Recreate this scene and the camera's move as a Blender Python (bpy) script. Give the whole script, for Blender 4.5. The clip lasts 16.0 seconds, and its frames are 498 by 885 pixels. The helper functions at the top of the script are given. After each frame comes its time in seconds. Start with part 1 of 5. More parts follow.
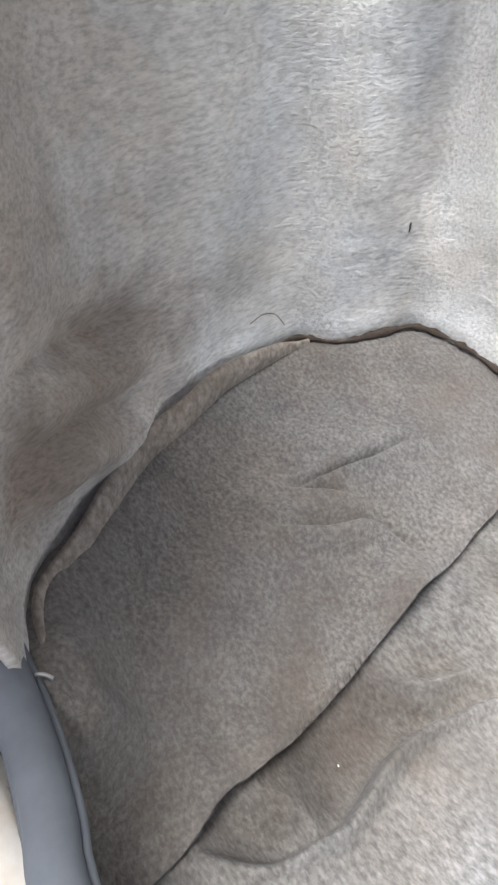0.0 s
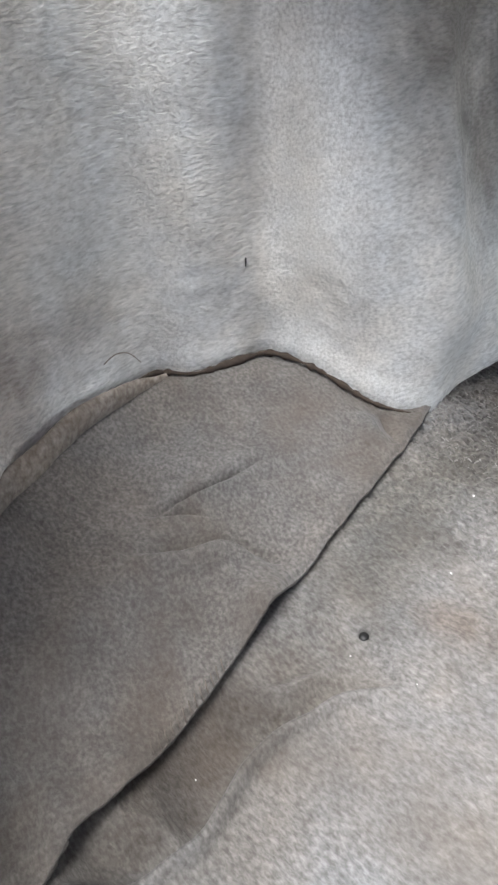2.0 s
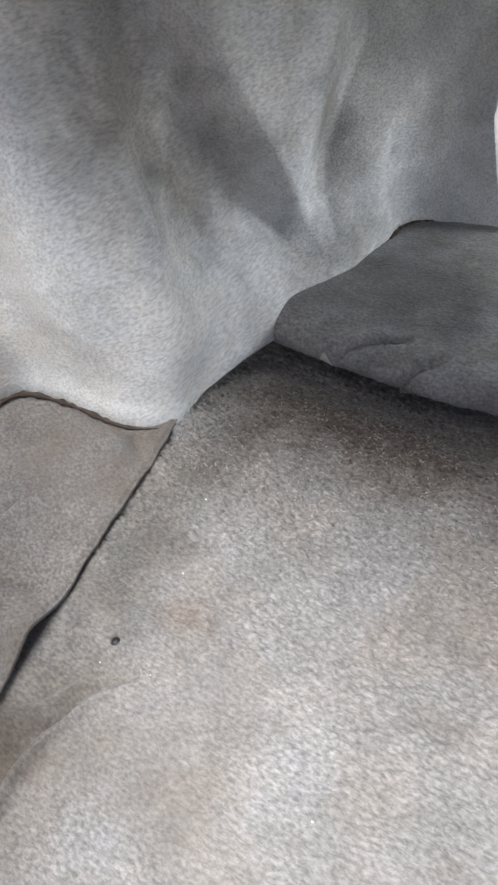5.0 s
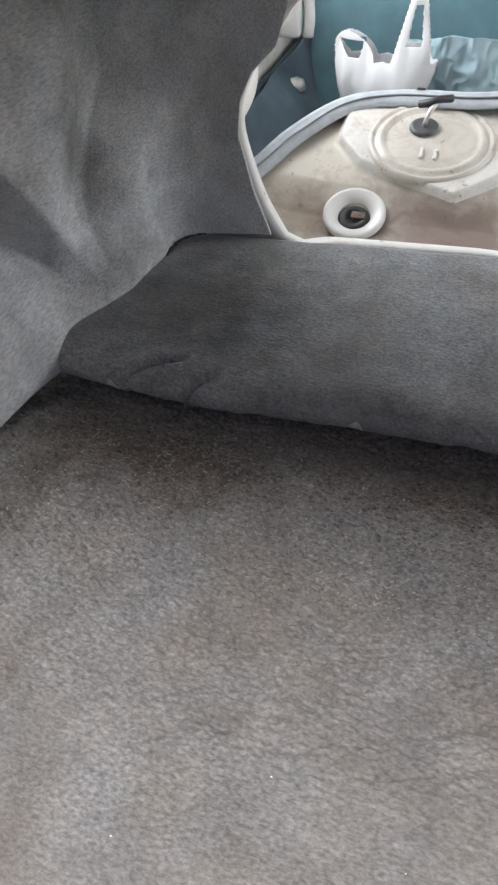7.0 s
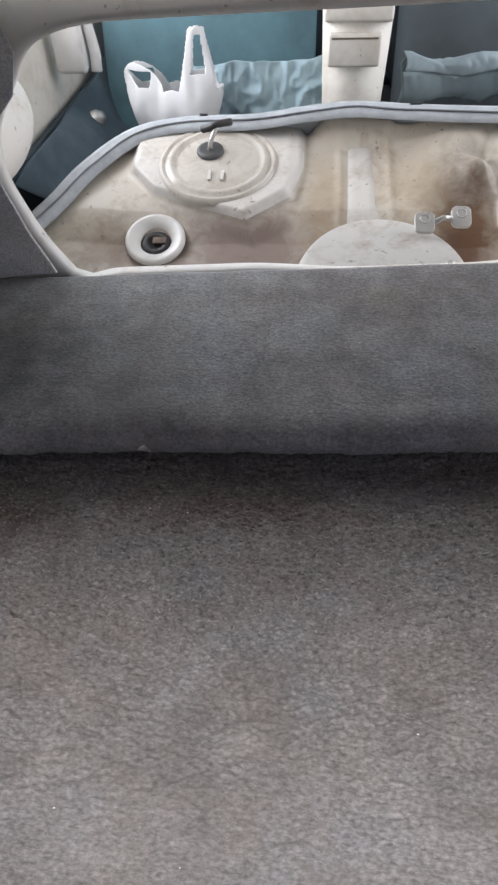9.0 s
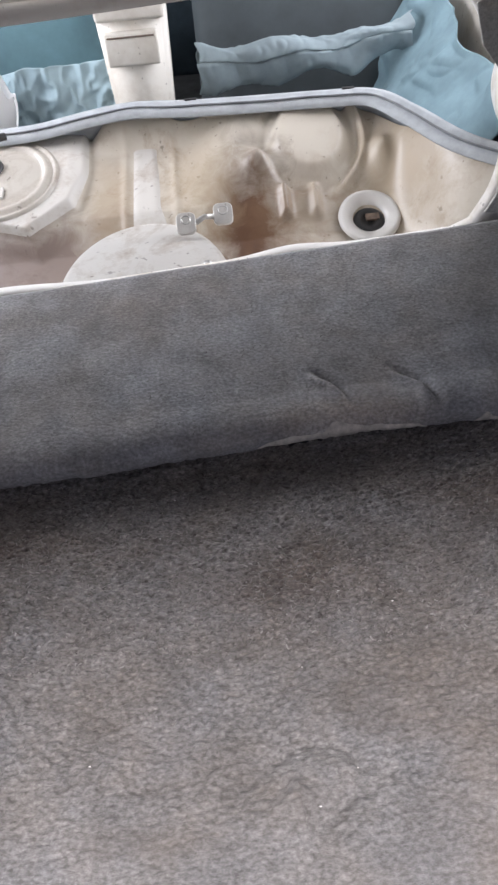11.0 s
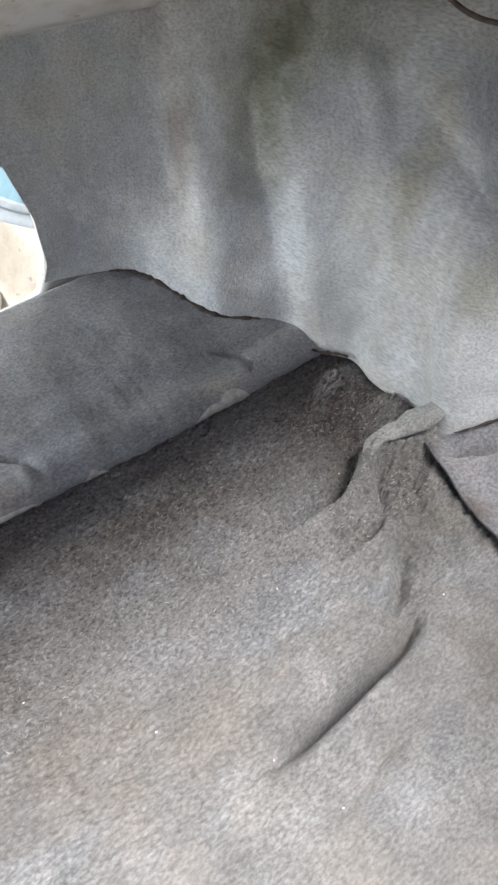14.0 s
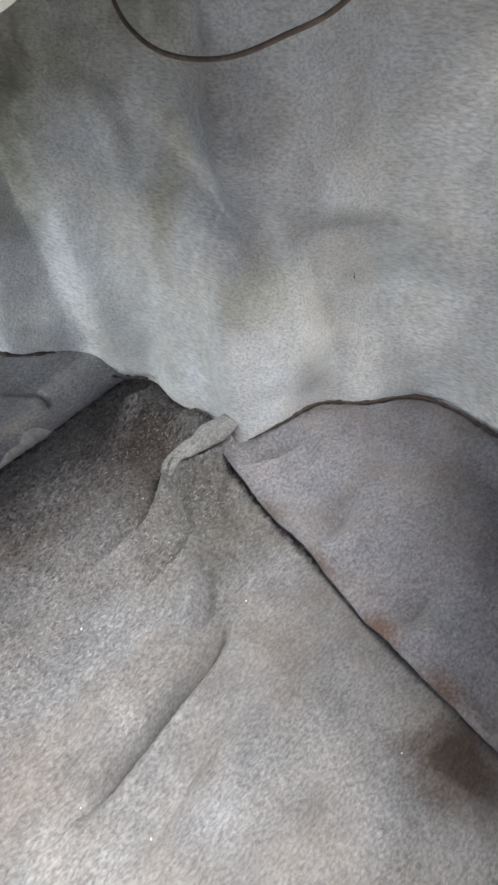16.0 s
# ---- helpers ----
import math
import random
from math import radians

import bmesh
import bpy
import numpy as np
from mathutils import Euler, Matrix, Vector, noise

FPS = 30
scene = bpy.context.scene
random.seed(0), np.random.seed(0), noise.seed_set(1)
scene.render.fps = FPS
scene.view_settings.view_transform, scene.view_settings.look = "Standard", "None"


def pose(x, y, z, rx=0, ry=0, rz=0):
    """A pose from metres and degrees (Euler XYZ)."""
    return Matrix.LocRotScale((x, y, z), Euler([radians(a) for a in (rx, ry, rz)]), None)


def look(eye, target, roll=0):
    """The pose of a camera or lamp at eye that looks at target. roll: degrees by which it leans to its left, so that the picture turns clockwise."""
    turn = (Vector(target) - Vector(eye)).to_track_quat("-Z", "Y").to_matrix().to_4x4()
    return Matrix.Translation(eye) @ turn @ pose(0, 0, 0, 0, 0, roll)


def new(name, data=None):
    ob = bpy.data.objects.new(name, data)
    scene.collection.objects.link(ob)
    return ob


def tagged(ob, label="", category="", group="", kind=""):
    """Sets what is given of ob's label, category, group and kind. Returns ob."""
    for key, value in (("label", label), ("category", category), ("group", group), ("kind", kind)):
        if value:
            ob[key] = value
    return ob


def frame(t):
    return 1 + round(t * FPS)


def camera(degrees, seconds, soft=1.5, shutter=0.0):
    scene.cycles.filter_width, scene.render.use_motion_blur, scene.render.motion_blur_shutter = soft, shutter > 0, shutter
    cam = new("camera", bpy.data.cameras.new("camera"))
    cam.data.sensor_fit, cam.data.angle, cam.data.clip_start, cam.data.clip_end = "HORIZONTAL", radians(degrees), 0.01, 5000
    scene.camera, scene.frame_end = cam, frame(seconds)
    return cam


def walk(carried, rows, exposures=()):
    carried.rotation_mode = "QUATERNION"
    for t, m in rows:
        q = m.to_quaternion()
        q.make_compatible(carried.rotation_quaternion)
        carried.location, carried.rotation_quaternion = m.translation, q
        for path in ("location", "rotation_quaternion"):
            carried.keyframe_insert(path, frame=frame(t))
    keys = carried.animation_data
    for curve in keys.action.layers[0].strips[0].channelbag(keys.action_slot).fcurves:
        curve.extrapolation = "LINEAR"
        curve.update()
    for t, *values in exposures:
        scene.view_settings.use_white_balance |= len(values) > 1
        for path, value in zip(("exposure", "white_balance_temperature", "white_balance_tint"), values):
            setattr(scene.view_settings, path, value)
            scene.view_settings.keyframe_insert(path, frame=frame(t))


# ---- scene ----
cam = camera(43.0, 16.0, 2.5)
PATH = [
    (0, (-0.431, 0.029, 0.296), (-1.652, 0.893, -1.032), -2.0),
    (0.5, (-0.42, 0.037, 0.297), (-1.632, 0.952, -1.004), -1.9),
    (1, (-0.406, 0.047, 0.3), (-1.608, 1.009, -0.977), -2.5),
    (1.5, (-0.395, 0.057, 0.305), (-1.572, 1.062, -0.962), -2.9),
    (2, (-0.384, 0.063, 0.307), (-1.528, 1.105, -0.961), -3.3),
    (2.5, (-0.372, 0.067, 0.309), (-1.477, 1.161, -0.95), -3.4),
    (3, (-0.359, 0.071, 0.313), (-1.419, 1.208, -0.945), -3.9),
    (3.5, (-0.344, 0.076, 0.312), (-1.358, 1.255, -0.946), -4.7),
    (3.7, (-0.335, 0.083, 0.314), (-1.34, 1.269, -0.944), -5.5),
    (5.8, (-0.268, 0.138, 0.42), (-0.934, 1.341, -1.032), -2.3),
    (6, (-0.262, 0.142, 0.421), (-0.904, 1.365, -1.025), -2.6),
    (6.5, (-0.242, 0.148, 0.423), (-0.788, 1.428, -1.014), -2.2),
    (7, (-0.217, 0.153, 0.427), (-0.654, 1.474, -1.01), -1.6),
    (7.5, (-0.197, 0.158, 0.426), (-0.556, 1.507, -1.006), -0.9),
    (8, (-0.166, 0.158, 0.431), (-0.408, 1.551, -0.984), -0.7),
    (8.2, (-0.156, 0.158, 0.434), (-0.359, 1.572, -0.967), -0.6),
    (10.3, (0.02, 0.175, 0.46), (-0.047, 1.566, -0.975), -4.7),
    (10.5, (0.044, 0.177, 0.459), (0.015, 1.57, -0.975), -4.7),
    (11, (0.101, 0.184, 0.456), (0.129, 1.566, -0.989), -5.4),
    (11.5, (0.14, 0.18, 0.471), (0.279, 1.579, -0.951), -4.3),
    (12, (0.177, 0.168, 0.471), (0.488, 1.554, -0.936), -4.9),
    (12.5, (0.201, 0.165, 0.469), (0.602, 1.529, -0.938), -5.2),
    (13, (0.218, 0.162, 0.472), (0.71, 1.487, -0.943), -5.2),
    (13.5, (0.233, 0.158, 0.471), (0.827, 1.44, -0.944), -5.5),
    (14, (0.253, 0.147, 0.475), (0.987, 1.368, -0.929), -4.8),
    (14.5, (0.28, 0.134, 0.476), (1.112, 1.284, -0.932), -4.6),
    (15, (0.303, 0.123, 0.484), (1.205, 1.2, -0.94), -4.4),
    (15.5, (0.321, 0.106, 0.486), (1.262, 1.153, -0.935), -4.7),
    (16, (0.336, 0.088, 0.486), (1.319, 1.106, -0.927), -5.0),
]
WORLD_STRENGTH = 0.085
EXPOSURES = [(0.0, 1.30, 6350, 9), (1.0, 1.08, 6350, 9), (2.0, 0.92, 6350, 9), (3.5, 0.97, 6350, 9), (5.8, 1.0, 6400, 10), (6.2, 0.95, 6450, 10), (6.7, 0.55, 6450, 11), (7.2, 0.05, 6450, 12), (8.2, 0.0, 6450, 14),
             (10.3, 0.10, 6450, 16), (11.0, 0.28, 6450, 17), (11.5, 0.5, 6450, 16), (12.0, 0.75, 6420, 15), (12.5, 0.75, 6400, 13), (13.5, 1.17, 6350, 10), (14.5, 1.2, 6300, 9), (16.0, 1.14, 6300, 9)]
walk(cam, [(t, look(eye, target, roll)) for t, eye, target, roll in PATH], EXPOSURES)

# ---- world and light ----
world = bpy.data.worlds.new("sky")
scene.world = world
world.use_nodes = True
wn, wl = world.node_tree.nodes, world.node_tree.links
sky = wn.new("ShaderNodeTexSky")
sky.sky_type = "NISHITA"
sky.sun_disc = False
sky.sun_elevation, sky.sun_rotation = radians(74), radians(180)
sky.dust_density, sky.air_density = 5.0, 0.6
wl.new(sky.outputs["Color"], wn["Background"].inputs["Color"])
wn["Background"].inputs["Strength"].default_value = WORLD_STRENGTH

sun_data = bpy.data.lights.new("sun", "SUN")
sun_data.energy, sun_data.angle, sun_data.color = 4.0, radians(32), (1.0, 0.996, 0.985)
sun = new("sun", sun_data)
sun.matrix_world = look((0.0, -1.25, 4.0), (0, 0, 0))

# daylight through the open side windows of the cabin
for side, power in ((-1, 18.0), (1, 12.0)):
    win = bpy.data.lights.new("window_light", "AREA")
    win.shape, win.size, win.size_y, win.energy, win.color = "RECTANGLE", 1.05, 0.46, power, (0.93, 0.97, 1.0)
    lamp = new("window_light", win)
    lamp.matrix_world = look((side * 0.90, 1.50, 0.50), (side * -0.1, 1.40, 0.10))

rng = np.random.default_rng(7)


# ---- materials ----
def material(name, rough=0.8, metal=0.0):
    m = bpy.data.materials.new(name)
    m.use_nodes = True
    n, l = m.node_tree.nodes, m.node_tree.links
    b = n["Principled BSDF"]
    b.inputs["Roughness"].default_value, b.inputs["Metallic"].default_value = rough, metal
    return m, n, l, b


def place(n, l, scale=(1, 1, 1), turn=(0, 0, 0)):
    c, mp = n.new("ShaderNodeTexCoord"), n.new("ShaderNodeMapping")
    mp.inputs["Scale"].default_value = scale
    mp.inputs["Rotation"].default_value = [radians(a) for a in turn]
    l.new(c.outputs["Object"], mp.inputs["Vector"])
    return mp.outputs["Vector"]


def noise_node(n, l, vec, scale, detail=3.0, rough=0.6, warp=0.0):
    t = n.new("ShaderNodeTexNoise")
    t.inputs["Scale"].default_value, t.inputs["Detail"].default_value = scale, detail
    t.inputs["Roughness"].default_value, t.inputs["Distortion"].default_value = rough, warp
    l.new(vec, t.inputs["Vector"])
    return t.outputs["Fac"]


def ramp(n, l, fac, stops):
    r = n.new("ShaderNodeValToRGB")
    e = r.color_ramp.elements
    while len(e) < len(stops):
        e.new(0.5)
    for el, (p, c) in zip(e, stops):
        el.position = p
        el.color = (*c, 1) if len(c) == 3 else c
    l.new(fac, r.inputs["Fac"])
    return r.outputs["Color"]


def mix(n, l, a, b, fac, mode="MIX"):
    x = n.new("ShaderNodeMix")
    x.data_type, x.blend_type = "RGBA", mode
    for sock, val in ((x.inputs["Factor"], fac), (x.inputs["A"], a), (x.inputs["B"], b)):
        if isinstance(val, (int, float)):
            sock.default_value = val
        elif isinstance(val, tuple):
            sock.default_value = (*val, 1)
        else:
            l.new(val, sock)
    return x.outputs["Result"]


def math_node(n, l, op, a, b):
    x = n.new("ShaderNodeMath")
    x.operation = op
    for sock, val in zip(x.inputs, (a, b)):
        if isinstance(val, (int, float)):
            sock.default_value = val
        else:
            l.new(val, sock)
    return x.outputs[0]


def bump(n, l, b, height, strength, dist):
    x = n.new("ShaderNodeBump")
    x.inputs["Strength"].default_value, x.inputs["Distance"].default_value = strength, dist
    l.new(height, x.inputs["Height"])
    l.new(x.outputs["Normal"], b.inputs["Normal"])


def felt(name, dark, mid, light, stain, contrast=1.0, tilt=20, soft=1.0, grain=(170, 250, 210), stain_scale=(7, 7, 7), stain_amount=0.4, crumb=0.0, patchy=1.0):
    """Needle-punched felt: clumped fibres at two sizes, worn and dusty patches, cool and warm tints."""
    m, n, l, b = material(name, 0.95)
    f1 = noise_node(n, l, place(n, l, grain, (0, 0, tilt)), 1.0, 2.0, 0.55, 0.15)
    f2 = noise_node(n, l, place(n, l, tuple(3.1 * g for g in grain), (10, 0, tilt + 9)), 1.0, 2, 0.5)
    fib = math_node(n, l, "ADD", math_node(n, l, "MULTIPLY", f1, 0.84), math_node(n, l, "MULTIPLY", f2, 0.16))
    w = 0.16 / contrast
    col = ramp(n, l, fib, [(0.50 - w, dark), (0.50, mid), (0.50 + w, light)])
    if crumb:  # pits between the clumps and their pale tips
        pit = noise_node(n, l, place(n, l, (0.55 * grain[0], 0.8 * grain[1], 200), (0, 0, tilt - 3)), 1.0, 2.0, 0.5, 0.1)
        col = mix(n, l, col, ramp(n, l, pit, [(0.34, (1 - crumb,) * 3), (0.46, (1, 1, 1)), (0.60, (1, 1, 1)), (0.72, (1 + crumb, 1 + 0.94 * crumb, 1 + 0.86 * crumb))]), 1.0, "MULTIPLY")
    broad = ramp(n, l, noise_node(n, l, place(n, l, stain_scale), 1.0, 4, 0.6, 0.6), [(0.44, (0, 0, 0)), (0.66, (1, 1, 1))])
    col = mix(n, l, col, stain, math_node(n, l, "MULTIPLY", broad, stain_amount))
    patch = noise_node(n, l, place(n, l), 24, 3, 0.6, 0.3)
    col = mix(n, l, col, ramp(n, l, patch, [(0.3, (1 - 0.16 * patchy,) * 3), (0.7, (1 + 0.13 * patchy,) * 3)]), 1.0, "MULTIPLY")
    tint = noise_node(n, l, place(n, l, (1, 1, 1), (0, 0, 50)), 15, 3, 0.6)
    col = mix(n, l, col, ramp(n, l, tint, [(0.35, (0.98, 1.0, 1.015)), (0.65, (1.03, 1.0, 0.955))]), 1.0, "MULTIPLY")
    l.new(col, b.inputs["Base Color"])
    b.inputs["Sheen Weight"].default_value, b.inputs["Sheen Roughness"].default_value = 0.12, 0.6
    b.inputs["Specular IOR Level"].default_value = 0.15
    height = math_node(n, l, "ADD", fib, math_node(n, l, "MULTIPLY", pit, 1.2)) if crumb else fib
    bump(n, l, b, height, 0.9 * soft, 0.0026)
    return m


FLOOR = felt("floor_felt", (0.132, 0.127, 0.124), (0.194, 0.190, 0.189), (0.267, 0.262, 0.261), (0.150, 0.129, 0.112), 0.9, 3, 0.4, (280, 480, 330), (6, 9, 7), 0.45, 0.16, 1.1)
STEP = felt("step_felt", (0.200, 0.199, 0.203), (0.275, 0.274, 0.279), (0.360, 0.359, 0.364), (0.19, 0.165, 0.148), 1.0, -4, 0.28, (300, 400, 330), (6, 6, 6), 0.35, 0.14, 1.3)
POCKET = felt("pocket_felt", (0.106, 0.099, 0.094), (0.150, 0.141, 0.135), (0.205, 0.193, 0.185), (0.112, 0.091, 0.076), 1.0, 25, 0.45, (380, 430, 400), (8, 8, 8), 0.6, 0.12)
POCKET_R = felt("violet_pocket_felt", (0.125, 0.122, 0.128), (0.180, 0.175, 0.183), (0.24, 0.234, 0.242), (0.125, 0.10, 0.085), 1.0, 25, 0.45, (330, 380, 350), (8, 8, 8), 0.5, 0.14)
LINER = felt("liner_felt", (0.45, 0.45, 0.448), (0.60, 0.60, 0.598), (0.72, 0.72, 0.718), (0.40, 0.375, 0.325), 1.0, 0, 0.5, (480, 130, 500), (5, 13, 3.5), 0.25, 0.0, 0.9)


def shag(mat):
    """Pile that lies flat by the sill and stands in tufts, pale tips over darker pits, towards the seats."""
    n, l = mat.node_tree.nodes, mat.node_tree.links
    b = n["Principled BSDF"]
    col = b.inputs["Base Color"].links[0].from_socket
    split = n.new("ShaderNodeSeparateXYZ")
    l.new(place(n, l), split.inputs[0])
    toward_seats = ramp(n, l, split.outputs["Y"], [(0.23, (0, 0, 0)), (0.47, (1, 1, 1))])
    tuft = noise_node(n, l, place(n, l, (190, 400, 260), (0, 0, -4)), 1.0, 2.0, 0.6, 0.2)
    tone = ramp(n, l, tuft, [(0.33, (0.50, 0.49, 0.48)), (0.47, (0.98, 0.98, 0.98)), (0.56, (1.0, 1.0, 1.0)), (0.69, (1.55, 1.53, 1.50))])
    l.new(mix(n, l, col, tone, toward_seats, "MULTIPLY"), b.inputs["Base Color"])


shag(FLOOR)
FIBRE_COLOURS = ((0.15, 0.14, 0.132), (0.34, 0.328, 0.315))


def painted(name, base, dirt, amount, rough=0.4, scale=9.0):
    """Old body paint with brown dust and rust stains."""
    m, n, l, b = material(name, rough)
    st = noise_node(n, l, place(n, l), scale, 6, 0.65, 1.2)
    fine = noise_node(n, l, place(n, l), scale * 9, 5, 0.7)
    f = math_node(n, l, "ADD", math_node(n, l, "MULTIPLY", st, 0.75), math_node(n, l, "MULTIPLY", fine, 0.25))
    f = ramp(n, l, f, [(0.5 - amount, (0, 0, 0)), (0.68, (1, 1, 1))])
    col = mix(n, l, base, dirt, f)
    spots = ramp(n, l, noise_node(n, l, place(n, l), 80, 2, 0.5), [(0.69, (0, 0, 0)), (0.74, (1, 1, 1))])
    col = mix(n, l, col, (0.05, 0.03, 0.02), math_node(n, l, "MULTIPLY", spots, 0.5))
    l.new(col, b.inputs["Base Color"])
    l.new(ramp(n, l, f, [(0, (rough,) * 3), (1, (0.75,) * 3)]), b.inputs["Roughness"])
    bump(n, l, b, fine, 0.15, 0.002)
    return m


PAN = painted("pan_paint", (0.54, 0.50, 0.43), (0.34, 0.26, 0.185), -0.02, 0.36, 6)


def add_stains_and_shade(mat, spots, cloth=None):
    """Soft ragged stains and painted shade: (centre), (size along x, y, z), colour, strength. In felt of the colour
    cloth they keep its grain.
    """
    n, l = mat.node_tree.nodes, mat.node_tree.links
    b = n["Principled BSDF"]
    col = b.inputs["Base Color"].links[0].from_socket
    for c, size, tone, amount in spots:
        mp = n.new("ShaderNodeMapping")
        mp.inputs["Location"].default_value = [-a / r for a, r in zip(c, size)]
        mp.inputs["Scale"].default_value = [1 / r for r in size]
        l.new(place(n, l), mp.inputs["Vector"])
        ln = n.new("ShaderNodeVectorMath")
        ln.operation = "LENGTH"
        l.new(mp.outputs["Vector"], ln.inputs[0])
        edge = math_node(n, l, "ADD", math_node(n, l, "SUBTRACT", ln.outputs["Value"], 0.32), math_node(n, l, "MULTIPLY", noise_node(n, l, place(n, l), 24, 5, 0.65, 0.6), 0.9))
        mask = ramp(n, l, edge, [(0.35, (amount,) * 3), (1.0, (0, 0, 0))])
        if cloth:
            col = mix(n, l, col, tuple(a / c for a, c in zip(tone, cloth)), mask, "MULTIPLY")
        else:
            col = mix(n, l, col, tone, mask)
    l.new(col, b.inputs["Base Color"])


add_stains_and_shade(PAN, [((0.155, 1.15, 0), (0.12, 0.20, 9), (0.09, 0.04, 0.018), 1.0), ((-0.20, 1.12, 0), (0.34, 0.13, 9), (0.17, 0.115, 0.10), 0.85), ((-0.07, 1.22, 0), (0.085, 0.17, 9), (0.30, 0.21, 0.12), 0.55),
                 ((0.08, 1.24, 0), (0.085, 0.17, 9), (0.38, 0.29, 0.18), 0.5), ((0.42, 1.2, 0), (0.16, 0.2, 9), (0.36, 0.28, 0.19), 0.75), ((-0.44, 1.12, 0), (0.10, 0.10, 9), (0.20, 0.14, 0.10), 0.7),
                 ((0.25, 1.17, 0), (0.12, 0.10, 9), (0.24, 0.15, 0.08), 0.5)])
add_stains_and_shade(LINER, [((-0.68, 0.09, 0.10), (0.3, 0.13, 0.16), (0.40, 0.345, 0.305), 0.5), ((-0.70, 0.02, 0.25), (0.3, 0.16, 0.2), (0.52, 0.46, 0.41), 0.5)], (0.60, 0.60, 0.60))
add_stains_and_shade(POCKET_R, [((0.612, 0.36, 0), (0.020, 0.05, 9), (0.085, 0.07, 0.06), 0.6), ((0.590, 0.285, 0), (0.022, 0.030, 9), (0.10, 0.062, 0.042), 0.7), ((0.578, 0.205, 0), (0.032, 0.030, 9), (0.13, 0.075, 0.048), 0.8), ((0.568, 0.140, 0), (0.030, 0.030, 9), (0.13, 0.08, 0.055), 0.7)], (0.18, 0.175, 0.183))
# brown rear corner patch; brown dirt and painted shade in the gathered corner
add_stains_and_shade(FLOOR, [((0.54, 0.105, 0), (0.065, 0.065, 9), (0.055, 0.040, 0.032), 0.95), ((0.605, 0.535, 0), (0.10, 0.085, 9), (0.085, 0.066, 0.056), 0.85)], (0.196, 0.19, 0.186))
LINER_R = felt("dirty_shaded_liner_felt", (0.42, 0.42, 0.412), (0.56, 0.56, 0.55), (0.68, 0.68, 0.67), (0.37, 0.355, 0.285), 1.0, 0, 0.5, (480, 130, 500), (5, 13, 3.5), 0.35, 0.0, 0.9)
# olive and brown dirt; the two blue-grey patches paint the hollow's shade
add_stains_and_shade(LINER_R, [((0.65, 0.62, 0.06), (0.3, 0.12, 0.08), (0.42, 0.42, 0.415), 0.6), ((0.62, 0.700, 0.29), (0.3, 0.055, 0.16), (0.25, 0.252, 0.19), 0.85), ((0.56, 0.778, 0.235), (0.3, 0.045, 0.09), (0.30, 0.25, 0.22), 0.75), ((0.65, 0.66, 0.335), (0.3, 0.085, 0.07), (0.30, 0.30, 0.23), 0.7),
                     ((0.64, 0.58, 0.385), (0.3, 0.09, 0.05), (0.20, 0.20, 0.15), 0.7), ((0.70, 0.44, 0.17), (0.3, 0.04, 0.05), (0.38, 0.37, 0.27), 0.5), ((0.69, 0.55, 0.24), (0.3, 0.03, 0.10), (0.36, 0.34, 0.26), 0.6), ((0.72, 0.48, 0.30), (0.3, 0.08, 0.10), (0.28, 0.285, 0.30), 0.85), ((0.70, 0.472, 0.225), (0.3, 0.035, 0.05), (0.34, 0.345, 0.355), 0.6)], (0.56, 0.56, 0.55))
# brown dirt at the rear; dirt and painted shade in the valleys and front
add_stains_and_shade(LINER, [((-0.72, 0.08, 0.24), (0.3, 0.20, 0.24), (0.36, 0.32, 0.29), 0.4), ((-0.70, 0.12, 0.10), (0.3, 0.19, 0.060), (0.30, 0.25, 0.22), 0.7), ((-0.64, 0.495, 0.275), (0.3, 0.105, 0.17), (0.26, 0.248, 0.24), 0.8), ((-0.62, 0.560, 0.170), (0.3, 0.095, 0.10), (0.25, 0.228, 0.212), 0.8), ((-0.57, 0.72, 0.185), (0.3, 0.045, 0.10), (0.24, 0.22, 0.205), 0.7), ((-0.55, 0.70, 0.06), (0.3, 0.10, 0.06), (0.30, 0.295, 0.285), 0.7),
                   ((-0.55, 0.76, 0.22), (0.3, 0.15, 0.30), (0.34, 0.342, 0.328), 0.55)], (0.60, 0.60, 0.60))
# pale worn places on the edge; the dark left end is painted shade
add_stains_and_shade(STEP, [((0.205, 0.622, 0), (0.105, 0.026, 9), (0.45, 0.412, 0.372), 0.9), ((0.515, 0.634, 0), (0.055, 0.018, 9), (0.45, 0.415, 0.37), 0.85), ((-0.47, 0.70, 0), (0.20, 0.14, 9), (0.115, 0.113, 0.11), 0.65), ((0.02, 0.80, 0), (0.4, 0.08, 9), (0.17, 0.15, 0.135), 0.4)], (0.275, 0.274, 0.279))
